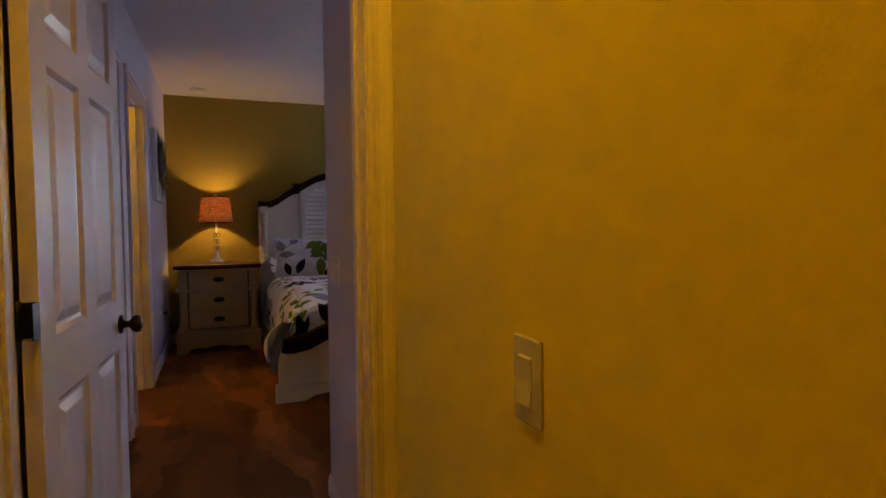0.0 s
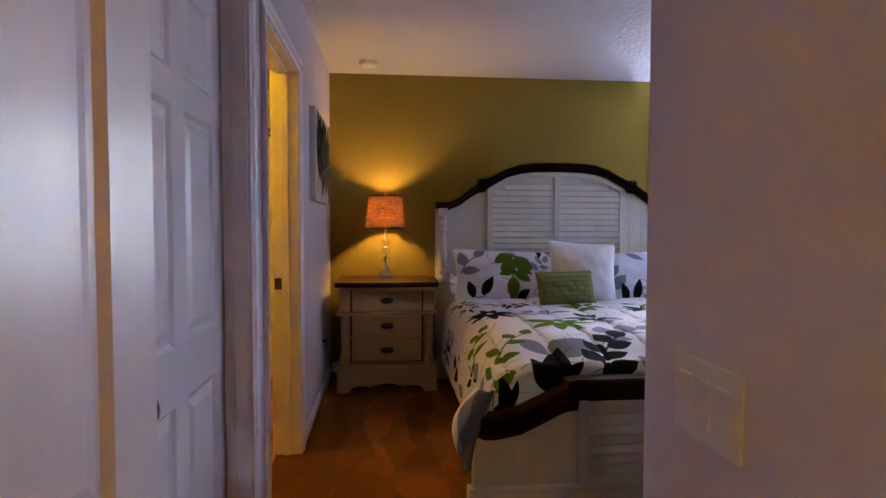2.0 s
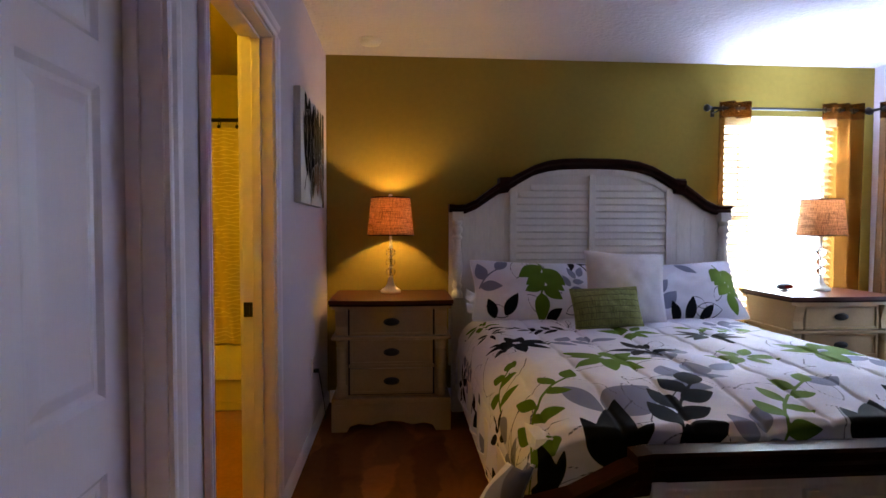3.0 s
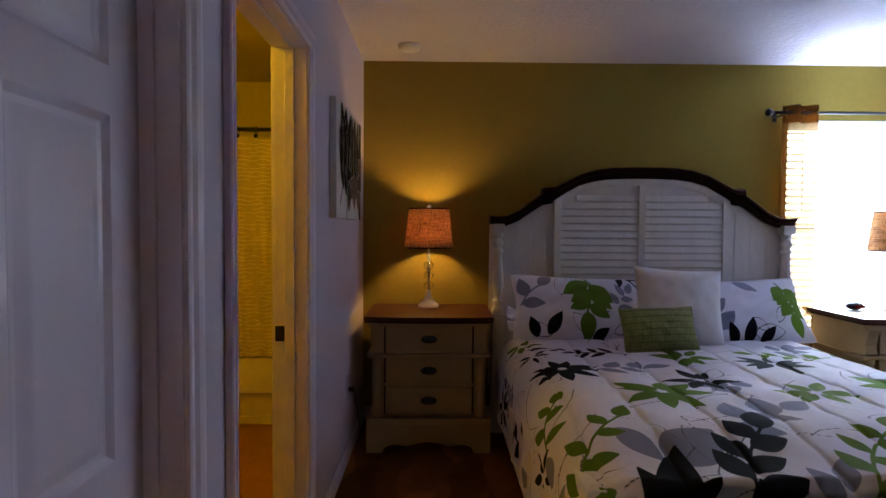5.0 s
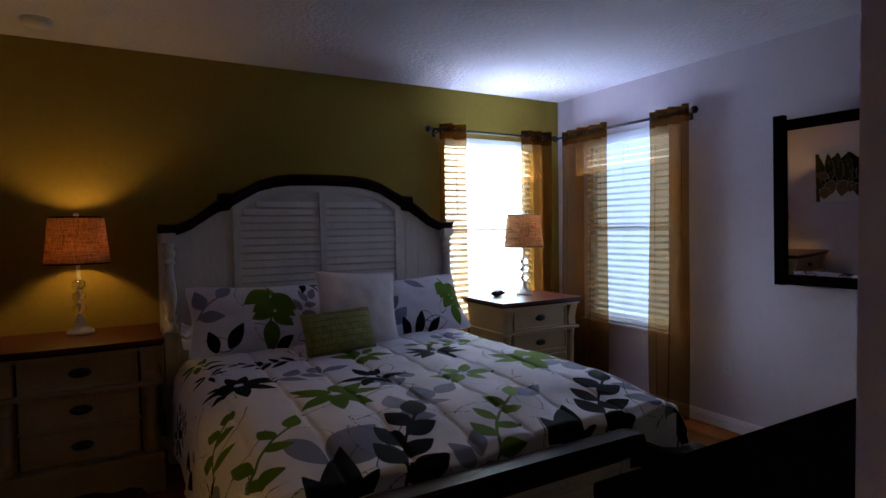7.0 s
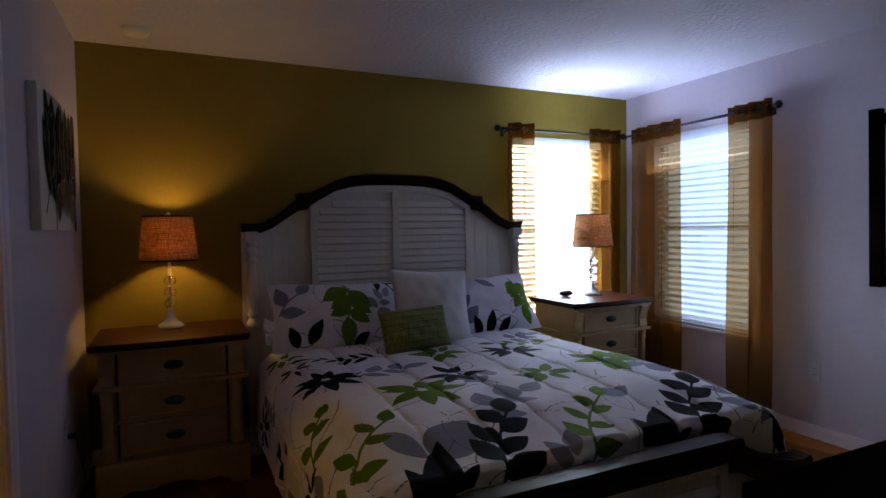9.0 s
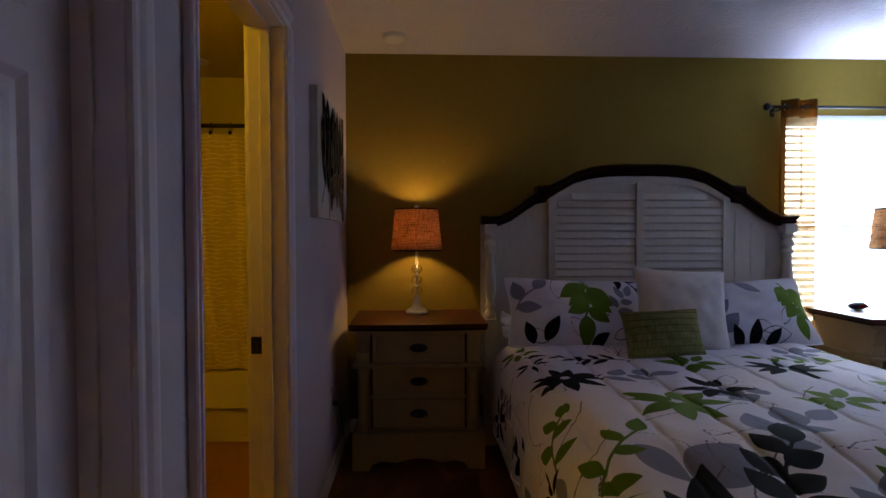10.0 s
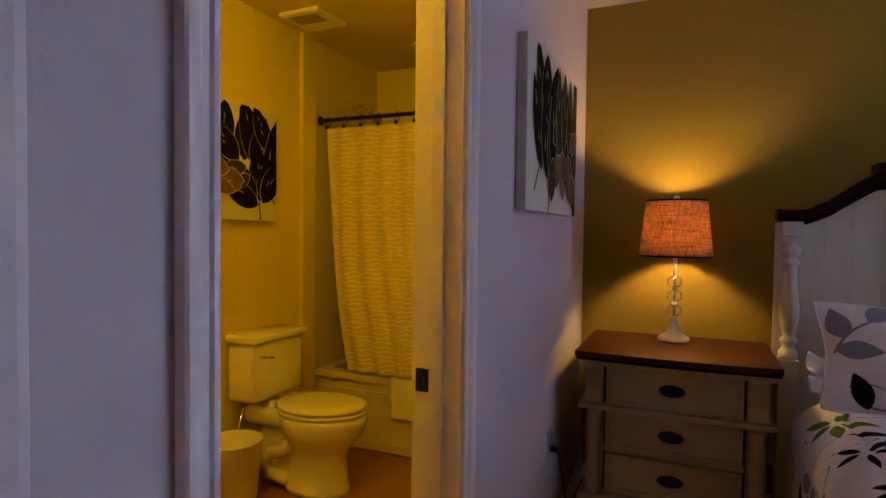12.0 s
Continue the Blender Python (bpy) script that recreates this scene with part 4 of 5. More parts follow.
def sham_print_b(v, u, w):
    r = random.Random(5)
    frond(v, u, w, "print_gray", (-0.16, -0.16), 100, 0.22, 0.14, 2, r, 0.6, 0.0)
    frond(v, u, w, "print_gray", (0.00, 0.18), 15, 0.12, 0.13, 1, r, 0.5, 0.0)
    frond(v, u, w, "print_gray", (-0.34, 0.05), 70, 0.14, 0.13, 1, r, 0.5, 0.0)
    for k in range(7):
        outline_leaf(v, u, w, (r.uniform(-0.3, 0.25), r.uniform(-0.2, 0.1)), r.uniform(0, 180), r.uniform(0.10, 0.2), r)
    frond(v, u, w, "print_green", (0.27, 0.17), -82, 0.22, 0.15, 3, r, 0.58)
    for x, ang, ln in ((-0.06, 110, 0.13), (0.00, 75, 0.15), (0.08, 45, 0.13), (-0.30, 70, 0.12)):
        v["print_dark"] = np.maximum(v["print_dark"], leaf_value(u, w, (x, -0.22), radians(ang), ln, ln * 0.48))


def sham_ruffle(sham, side):
    """The limp flange that sticks out at the end of a sham."""
    def fn(a, b):
        z = -0.16 + 0.14 * b
        x = 0.385 + 0.055 * a + 0.010 * math.sin(9 * b) * a
        return (side * x, 0.012 - 0.020 * a + 0.016 * a * math.sin(15 * b + 2 * a), z + 0.02 * a * math.sin(7 * b))
    ruffle = part("flange", sheet(fn, 8, 26), WHITECLOTH, sham, "crumpled white flange", True)
    ruffle.modifiers.new("thickness", "SOLIDIFY").thickness = 0.004


sham_a = cushion("pillow_sham", pose(1.375, 8.54, 0.83, -34, 2, 0), 0.85, 0.46, 0.20, PRINT, "bed pillow in a leaf-printed sham leaning on the headboard", sham_print_a, n=120, soft=0.06, pinch=0.16, flat=0.95)
sham_b = cushion("pillow_sham", pose(2.33, 8.54, 0.82, -34, -2, 0), 0.86, 0.45, 0.20, PRINT, "bed pillow in a leaf-printed sham leaning on the headboard", sham_print_b, n=120, soft=0.06, pinch=0.16, flat=0.95)
sham_ruffle(sham_a, -1)
cushion("throw_pillow", pose(1.90, 8.36, 0.865, -20, 3, -6), 0.50, 0.48, 0.20, WHITECLOTH, "square white throw pillow", pinch=0.14, soft=0.03)
gp = cushion("lumbar_pillow", pose(1.71, 8.16, 0.77, -22, -1, 6), 0.42, 0.25, 0.14, GREENCLOTH, "small green pintucked lumbar pillow", pinch=0.06, soft=0.0)
for i in range(7):
    zz = -0.105 + 0.035 * i
    pts = []
    for k in range(25):
        a, b = -0.96 + 1.92 * k / 24, zz / 0.125
        body = max((1 - abs(a) ** 2.4) * (1 - abs(b) ** 2.4), 0) ** 0.6
        pts.append((a * 0.21 * (1 - 0.036 * math.cos(b * math.pi / 2) * abs(a) ** 4), -0.07 * body + 0.55 * (0.007 * math.sin(9 * a + 4 * b) * math.sin(7 * b - 3 * a) + 0.004 * math.sin(17 * a - 5 * b) * math.sin(13 * b)) * body - 0.0008, zz + 0.0015 * math.sin(k * 1.7 + i)))
    part("pintuck", tube(pts, 0.0021, 5), GREENCORD, gp)


# ---- nightstands ----
def cup_pull(parent, x, z, y):
    # an oval plate with a hooded cup, open below
    bm = prism([(x + 0.049 * math.cos(a * math.pi / 14), z + 0.024 * math.sin(a * math.pi / 14)) for a in range(28)], y - 0.003, y)

    def fn(a, b):
        ang = math.pi * (a * 1.16 - 0.08)
        r = math.sin(math.pi * 0.5 * b)
        return (x - 0.043 * math.cos(ang) * r, y - 0.003 - 0.020 * math.cos(math.pi * 0.5 * b), z - 0.004 + 0.025 * math.sin(ang) * r)
    sheet(fn, 16, 6, bm)
    return part("pull", bm, BLACK, parent, "black cup pull", True)


def nightstand(m, label):
    """Local origin: floor, middle of the front; y runs back to the wall."""
    o = thing("nightstand", m, label, "nightstand", "nightstands beside the bed")
    w, d = 0.335, 0.44
    front = [(-0.375 + 0.75 * i / 16, -0.035 - 0.022 * math.cos((i / 8 - 1) * math.pi / 2)) for i in range(17)]
    top = prism(front + [(0.375, 0.53), (-0.375, 0.53)], 0.779, 0.802, "xy")
    part("top", top, CHERRY, o, "reddish cherry wood top with dark edge")
    part("top_edge", prism([(x * 0.99, y + 0.008) for x, y in front] + [(0.365, 0.525), (-0.365, 0.525)], 0.766, 0.779, "xy"), ESPRESSO, o, "dark moulded edge")
    part("body", boxes((-w, w, 0.035, d + 0.06, 0.15, 0.766), bev=0.003), TAUPE, o)
    part("cornice", prism([(x * 0.965, y + 0.014) for x, y in front] + [(0.35, 0.52), (-0.35, 0.52)], 0.748, 0.766, "xy"), TAUPE, o)
    for z0, z1 in ((0.585, 0.745), (0.405, 0.555), (0.225, 0.38)):
        dr = part("drawer", boxes((-0.252, 0.252, 0.010, 0.036, z0, z1), bev=0.004), TAUPE, o)
        bm = bmesh.new()
        for a in ((-0.252, 0.252, z0, z0 + 0.016), (-0.252, 0.252, z1 - 0.016, z1), (-0.252, -0.236, z0 + 0.016, z1 - 0.016), (0.236, 0.252, z0 + 0.016, z1 - 0.016)):
            box(bm, a[0], a[1], 0.000, 0.0105, a[2], a[3], bev=0.003)
        part("moulding", bm, TAUPE, dr)
        cup_pull(dr, 0, (z0 + z1) / 2, 0.008)
        part("gap", boxes((-0.264, 0.264, 0.030, 0.0375, z0 - 0.012, z1 + 0.012)), BLACK, o)
    part("ledge", boxes((-0.362, 0.362, -0.018, d + 0.06, 0.559, 0.580), bev=0.006), TAUPE, o)
    part("rail", boxes((-0.26, 0.26, 0.012, 0.036, 0.383, 0.402), bev=0.003), TAUPE, o)
    for sx in (-1, 1):
        x = sx * 0.302
        part("pilaster", prism(((0.012, 0.582), (-0.006, 0.59), (0.002, 0.64), (-0.012, 0.70), (-0.026, 0.735), (-0.026, 0.748), (0.04, 0.748), (0.04, 0.582)), x - 0.034, x + 0.034, "yz"), TAUPE, o)
        col = part("column", lathe(((0.032, 0.205), (0.034, 0.21), (0.034, 0.235), (0.026, 0.245), (0.033, 0.26), (0.033, 0.27), (0.025, 0.28), (0.027, 0.33), (0.030, 0.40), (0.030, 0.45), (0.026, 0.49), (0.033, 0.50), (0.033, 0.508), (0.027, 0.515), (0.033, 0.53), (0.034, 0.559)), 20), TAUPE, o, "turned half column", True)
        col.location = (x, 0.022, 0)
    part("base", boxes((-0.362, 0.362, -0.02, d + 0.06, 0.165, 0.203), bev=0.008), TAUPE, o)
    part("skirt", prism(((-0.362, 0.0), (-0.362, 0.165), (0.362, 0.165), (0.362, 0.0), (0.27, 0.0), (0.25, 0.035), (0.20, 0.05), (0.12, 0.04), (0.06, 0.06), (0, 0.065), (-0.06, 0.06), (-0.12, 0.04), (-0.20, 0.05), (-0.25, 0.035), (-0.27, 0.0)), -0.018, 0.012), TAUPE, o)
    for sx in (-1, 1):
        part("side_skirt", boxes((sx * 0.362 - (0.03 if sx > 0 else 0), sx * 0.362 + (0.03 if sx < 0 else 0), 0.012, d + 0.06, 0.0, 0.165)), TAUPE, o)
    return o


ns1 = nightstand(pose(0.46, 8.405, 0), "cream-painted three-drawer nightstand with cherry top beside the bed")
ns2 = copy_thing(ns1, pose(3.37, 8.41, 0))
tagged(ns2, "cream-painted nightstand with cherry top under the window")


def table_lamp(m, label, lit):
    o = thing("table_lamp", m, label, "table lamp", "pair of bedside lamps")
    part("base", lathe(((0.0, 0.0), (0.066, 0.0), (0.068, 0.006), (0.066, 0.016), (0.060, 0.022), (0.042, 0.034), (0.034, 0.040), (0.024, 0.058), (0.017, 0.085), (0.013, 0.1), (0.0, 0.1)), 36), WHITEPAINT, o, "flared white base", True)
    z = 0.098
    for i in range(3):
        part("spacer", lathe(((0.009, z), (0.012, z + 0.004), (0.012, z + 0.014), (0.009, z + 0.018)), 20), WHITEPAINT, o, "", True)
        bm = bmesh.new()
        bmesh.ops.create_icosphere(bm, subdivisions=2, radius=0.034, matrix=Matrix.Translation((0, 0, z + 0.040)) @ Matrix.Diagonal((1, 1, 0.85, 1)))
        part("crystal_ball", bm, CRYSTAL, o, "faceted clear crystal ball")
        part("rod", lathe(((0.004, z + 0.012), (0.004, z + 0.070)), 10), CHROME, o, "", True)
        z += 0.066
    part("neck", lathe(((0.010, z), (0.012, z + 0.008), (0.012, z + 0.012), (0.009, z + 0.016), (0.009, z + 0.12), (0.016, z + 0.125), (0.016, z + 0.16), (0.003, z + 0.162)), 20), WHITEPAINT, o, "", True)
    z0, z1 = 0.385, 0.635
    part("shade", lathe(((0.157, z0), (0.131, z1), (0.129, z1), (0.155, z0), (0.157, z0)), 64, caps=False), SHADE, o, "orange-brown burlap drum shade", True)
    for r, zz in ((0.157, z0), (0.131, z1)):
        part("shade_rim", lathe(((r - 0.003, zz - 0.002), (r + 0.0015, zz - 0.002), (r + 0.0012, zz + 0.006), (r - 0.003, zz + 0.006), (r - 0.003, zz - 0.002)), 64, caps=False), ESPRESSO, o, "dark shade trim", True)
    bm = bmesh.new()
    for k in range(3):
        a = 2 * math.pi * k / 3
        tube([(0, 0, z1 - 0.012), (0.130 * math.cos(a), 0.130 * math.sin(a), z1 - 0.004)], 0.0018, 6, bm)
    part("spider", bm, BRONZE, o)
    part("bulb", lathe(((0.012, 0.46), (0.014, 0.49), (0.028, 0.52), (0.030, 0.54), (0.022, 0.565), (0.0, 0.575)), 20), BULB if lit else OFFGLASS, o, "lit bulb" if lit else "", True).visible_shadow = False
    part("harp", tube([(0.045 * math.sin(math.pi * t), 0, 0.455 + 0.17 * t) for t in [k / 12 for k in range(13)]], 0.0016, 6), BRONZE, o)
    part("finial", lathe(((0.0, z1 - 0.012), (0.006, z1 - 0.01), (0.006, z1 + 0.002), (0.012, z1 + 0.008), (0.014, z1 + 0.016), (0.010, z1 + 0.025), (0.0, z1 + 0.027)), 20), WHITEPAINT, o, "", True)
    return o


table_lamp(pose(0.45, 8.80, 0.802), "lit table lamp with burlap shade and crystal-ball stem on the nightstand", True)
table_lamp(pose(3.47, 8.74, 0.802), "unlit table lamp with burlap shade against the bright window", False)
ck = thing("alarm_clock", pose(3.235, 8.78, 0.802, 0, 0, 12), "small dark rounded alarm clock on the nightstand", "clock")
bm = bmesh.new()
bmesh.ops.create_uvsphere(bm, u_segments=24, v_segments=12, radius=1.0, matrix=Matrix.LocRotScale((0, 0, 0.026), None, (0.062, 0.045, 0.026)))
part("body", bm, CLOCKBODY, ck, "", True)
part("display", boxes((-0.038, 0.038, -0.0455, -0.040, 0.016, 0.034), bev=0.002), glow("clock_digits_red", (0.8, 0.05, 0.03), 0.06), ck, "dim red display")


# ---- windows, blinds, curtains ----
def window_unit(name, m, w, label):
    """Local x across the opening, y outwards, z from the sill. Single-hung vinyl window."""
    h = WIN_Z[1] - WIN_Z[0]
    o = thing(name, m, label, "window")
    o["kind"] = "structure"
    fr = 0.035
    bm = boxes((0, w, 0.075, 0.125, 0, fr), (0, w, 0.075, 0.125, h - fr, h), (0, fr, 0.075, 0.125, fr, h - fr), (w - fr, w, 0.075, 0.125, fr, h - fr), bev=0.003)
    part("window_frame", bm, VINYLFR, o, "white vinyl frame")
    part("meeting_rail", boxes((fr, w - fr, 0.082, 0.115, h / 2 - 0.02, h / 2 + 0.02), bev=0.003), VINYLFR, o)
    for z0, z1 in ((fr, h / 2 - 0.02), (h / 2 + 0.02, h - fr)):
        p = part("pane", boxes((fr, w - fr, 0.097, 0.101, z0, z1)), PANE, o)
        p.visible_shadow = False
    part("window_sill", boxes((-0.02, w + 0.02, -0.022, 0.074, -0.02, 0.0), bev=0.006), TRIM, o, "white sill")
    return o


def blinds(m, w, label, tilt):
    h = WIN_Z[1] - WIN_Z[0]
    o = thing("window_blinds", m, label, "blinds", "white slatted blinds")
    part("head_rail", boxes((0.008, w - 0.008, 0.012, 0.058, h - 0.055, h - 0.004), bev=0.003), SLAT, o)
    part("valance", boxes((0.004, w - 0.004, -0.004, 0.008, h - 0.075, h - 0.002), bev=0.003), SLAT, o)
    part("bottom_rail", boxes((0.010, w - 0.010, 0.012, 0.058, 0.010, 0.028), bev=0.004), SLAT, o)
    first = None
    n = 29
    for i in range(n):
        z = 0.065 + i * (h - 0.15) / (n - 1)
        mm = pose(0, 0.035, z, tilt, 0, 0)
        if first is None:
            bm = prism(((-0.024, 0.0), (-0.012, 0.0024), (0.0, 0.0032), (0.012, 0.0024), (0.024, 0.0), (0.012, 0.0005), (0.0, 0.0012), (-0.012, 0.0005)), 0.012, w - 0.012, "yz")
            first = part("slat", bm, SLAT, o)
            first.matrix_basis = mm
        else:
            again("slat", first, mm, o)
    for x in (0.16, w / 2, w - 0.16):
        part("ladder_cord", boxes((x - 0.001, x + 0.001, 0.0085, 0.0105, 0.02, h - 0.05), (x - 0.001, x + 0.001, 0.0595, 0.0615, 0.02, h - 0.05)), PLASTIC, o)
    part("tilt_wand", tube([(0.10, -0.006, h - 0.08), (0.102, -0.012, h - 0.62)], 0.004, 8), PLASTIC, o, "", True)
    return o


window_unit("window_1", pose(WIN_B[0], YB, WIN_Z[0]), WIN_B[1] - WIN_B[0], "white vinyl window filled with bright daylight")
blinds(pose(WIN_B[0], YB, WIN_Z[0]), WIN_B[1] - WIN_B[0], "open white slatted blinds glowing with daylight", 34)
window_unit("window_2", pose(XR, WIN_R[1], WIN_Z[0], 0, 0, -90), WIN_R[1] - WIN_R[0], "white vinyl window with bluish daylight")
blinds(pose(XR, WIN_R[1], WIN_Z[0], 0, 0, -90), WIN_R[1] - WIN_R[0], "partly tilted white slatted blinds with blue light between", 24)


def rod(m, length, label):
    o = thing("curtain_rod", m, label, "curtain rod", "black curtain rods")
    part("pole", tube([(0, 0, 0), (length, 0, 0)], 0.010, 14), BLACK, o, "", True)
    for x, s in ((0, -1), (length, 1)):
        f = part("finial", lathe(((0.010, 0.0), (0.014, 0.004), (0.012, 0.010), (0.020, 0.018), (0.027, 0.032), (0.024, 0.046), (0.012, 0.056), (0.0, 0.057)), 20), BLACK, o, "", True)
        f.matrix_basis = pose(x, 0, 0, 0, 90 * s, 0)
    for x in (0.06, length - 0.06):
        b = part("bracket", tube([(x, 0.0, -0.012), (x, 0.03, -0.016), (x, 0.095, -0.018)], 0.006, 8), BLACK, o, "", True)
        part("mount", boxes((x - 0.014, x + 0.014, 0.092, 0.098, -0.045, 0.015), bev=0.002), BLACK, b)
    return o


ROD1_Y, ROD2_X, ROD_Z = 8.90, XR - 0.10, 2.10
rod(pose(2.74, ROD1_Y, ROD_Z), 1.16, "black iron curtain rod with ball finials on the olive wall")
rod(pose(ROD2_X, 8.885, ROD_Z, 0, 0, -90), 1.30, "black iron curtain rod with ball finials on the outer wall")


def curtain(m, width, folds, label, seed, depth=0.030):
    """A grommet panel hanging from z=0.05 above its rod to near the floor; local x across, y towards the wall."""
    o = thing("curtain", m, label, "curtain", "amber sheer curtains")
    r = random.Random(seed)
    ph = r.uniform(0, 6)
    drop = ROD_Z - 0.02

    def fn(a, b):
        amp = depth * (0.75 + 0.25 * b)
        w = math.sin(2 * math.pi * folds * a + 0.25 * math.sin(4 * b + ph))
        spread = 1 + 0.05 * b * math.sin(2 * b + ph)
        return (width * (0.5 + (a - 0.5) * spread) + 0.012 * math.sin(5 * b + 9 * a + ph) * b, amp * w + 0.006 * math.sin(11 * a + 3 * b), 0.05 - b * (drop + 0.05) * 1.0)
    part("fabric", sheet(fn, int(folds * 14), 60), SHEER, o, "translucent amber sheer fabric", True)

    def hem(a, b):
        x, y, z = fn(a, b * 0.055)
        return (x, y - 0.0015, z)
    part("header", sheet(hem, int(folds * 14), 3), SHEER, o, "doubled header band", True)
    for k in range(int(folds * 2)):
        a = (k + 0.5) / (folds * 2)
        x, y, z = fn(a, 0.024)
        g = part("grommet", lathe(((0.015, -0.003), (0.022, -0.003), (0.022, 0.003), (0.015, 0.003), (0.015, -0.003)), 18, caps=False), BRONZE, o, "dark metal grommet", True)
        g.matrix_basis = pose(x, y * 0.2, 0.0, 0, 90, 24 * (1 if k % 2 else -1))
    return o


curtain(pose(2.80, ROD1_Y, ROD_Z), 0.24, 2.0, "gathered amber sheer curtain over the bright window", 1)
curtain(pose(3.58, ROD1_Y, ROD_Z), 0.32, 3.0, "gathered amber sheer curtain in the corner", 2)
curtain(pose(ROD2_X, 8.84, ROD_Z, 0, 0, -90), 0.52, 4.0, "gathered amber sheer curtain in the corner", 3)
curtain(pose(ROD2_X, 7.92, ROD_Z, 0, 0, -90), 0.33, 3.0, "gathered amber sheer curtain beside the mirror", 4)

# ---- dresser side ----
ds = thing("dresser", pose(0, 0, 0), "dark espresso dresser against the wall", "dresser")
DX0, DX1, DY0, DY1, DZ = 1.36, 3.02, 5.30, 5.84, 0.90
part("top", boxes((DX0, DX1, DY0, DY1, DZ - 0.032, DZ), bev=0.007), DRESSER, ds, "dark polished wooden top")
part("body", boxes((DX0 + 0.03, DX1 - 0.03, DY0 + 0.01, DY1 - 0.035, 0.09, DZ - 0.032)), DRESSER, ds)
for cx in range(3):
    for cz in range(3):
        x0 = DX0 + 0.05 + cx * (DX1 - DX0 - 0.10) / 3
        x1 = x0 + (DX1 - DX0 - 0.10) / 3 - 0.012
        z0 = 0.12 + cz * 0.25
        dr = part("drawer", boxes((x0, x1, DY1 - 0.037, DY1 - 0.018, z0, z0 + 0.235), bev=0.004), DRESSER, ds)
        part("knob", lathe(((0.006, 0), (0.006, 0.012), (0.015, 0.02), (0.0, 0.026)), 14), BRONZE, dr, "", True).matrix_basis = pose((x0 + x1) / 2, DY1 - 0.018, z0 + 0.118, -90, 0, 0)
for x in (DX0 + 0.05, DX1 - 0.05):
    for y in (DY0 + 0.05, DY1 - 0.07):
        part("leg", boxes((x - 0.03, x + 0.03, y - 0.03, y + 0.03, 0, 0.1), bev=0.004), DRESSER, ds)
mr = thing("wall_mirror", pose(XR - 0.028, 6.3775, 1.47, 0, -1.6, 1.8), "wall mirror in a thick black wooden frame", "mirror")
MY0, MY1, MZ0, MZ1 = -0.6575, 0.6575, -0.485, 0.485
part("glass", boxes((-0.022, -0.018, MY0 + 0.05, MY1 - 0.05, MZ0 + 0.05, MZ1 - 0.07)), MIRROR, mr, "mirror glass")
part("backing", boxes((-0.0175, -0.004, MY0 + 0.03, MY1 - 0.03, MZ0 + 0.03, MZ1 - 0.05)), BLACK, mr)
for y0, y1 in ((MY0, MY0 + 0.062), (MY1 - 0.062, MY1)):
    part("frame_stile", boxes((-0.045, -0.003, y0, y1, MZ0, MZ1 + 0.008), bev=0.005), DRESSER, mr)
for z0, z1 in ((MZ0 + 0.004, MZ0 + 0.062), (MZ1 - 0.082, MZ1 - 0.022)):
    part("frame_rail", boxes((-0.040, -0.003, MY0 + 0.062, MY1 - 0.062, z0, z1), bev=0.005), DRESSER, mr)

dish = thing("trinket_dish", pose(2.36, 5.79, DZ), "small white trinket dish with dark rim on the dresser", "dish")
part("bowl", lathe(((0.0, 0.0), (0.022, 0.0), (0.024, 0.004), (0.040, 0.022), (0.044, 0.034), (0.042, 0.034), (0.036, 0.022), (0.02, 0.008), (0.0, 0.007)), 28), PORCELAIN, dish, "", True)
part("rim", lathe(((0.0415, 0.0335), (0.0455, 0.0335), (0.0455, 0.038), (0.0415, 0.038), (0.0415, 0.0335)), 28, caps=False), BLACK, dish, "dark rim", True)


# ---- canvas pictures ----
def leaf_piece(bm, base, ang, length, width, y):
    """One printed leaf as a thin raised patch in the x-z plane."""
    a = radians(ang)
    pts = []
    for i in range(9):
        t = i / 8
        w = 0.5 * width * math.sin(math.pi * t ** 0.85) ** 0.8 if 0 < i < 8 else 0
        pts.append((t, w))
    loop = [(t, w) for t, w in pts] + [(t, -w) for t, w in reversed(pts[1:-1])]
    return [(base[0] + math.cos(a) * t * length - math.sin(a) * w, base[1] + math.sin(a) * t * length + math.cos(a) * w) for t, w in loop]


def clip_loop(loop, w, h):
    return [(min(max(x, 0.001), w - 0.001), min(max(z, 0.001), h - 0.001)) for x, z in loop]


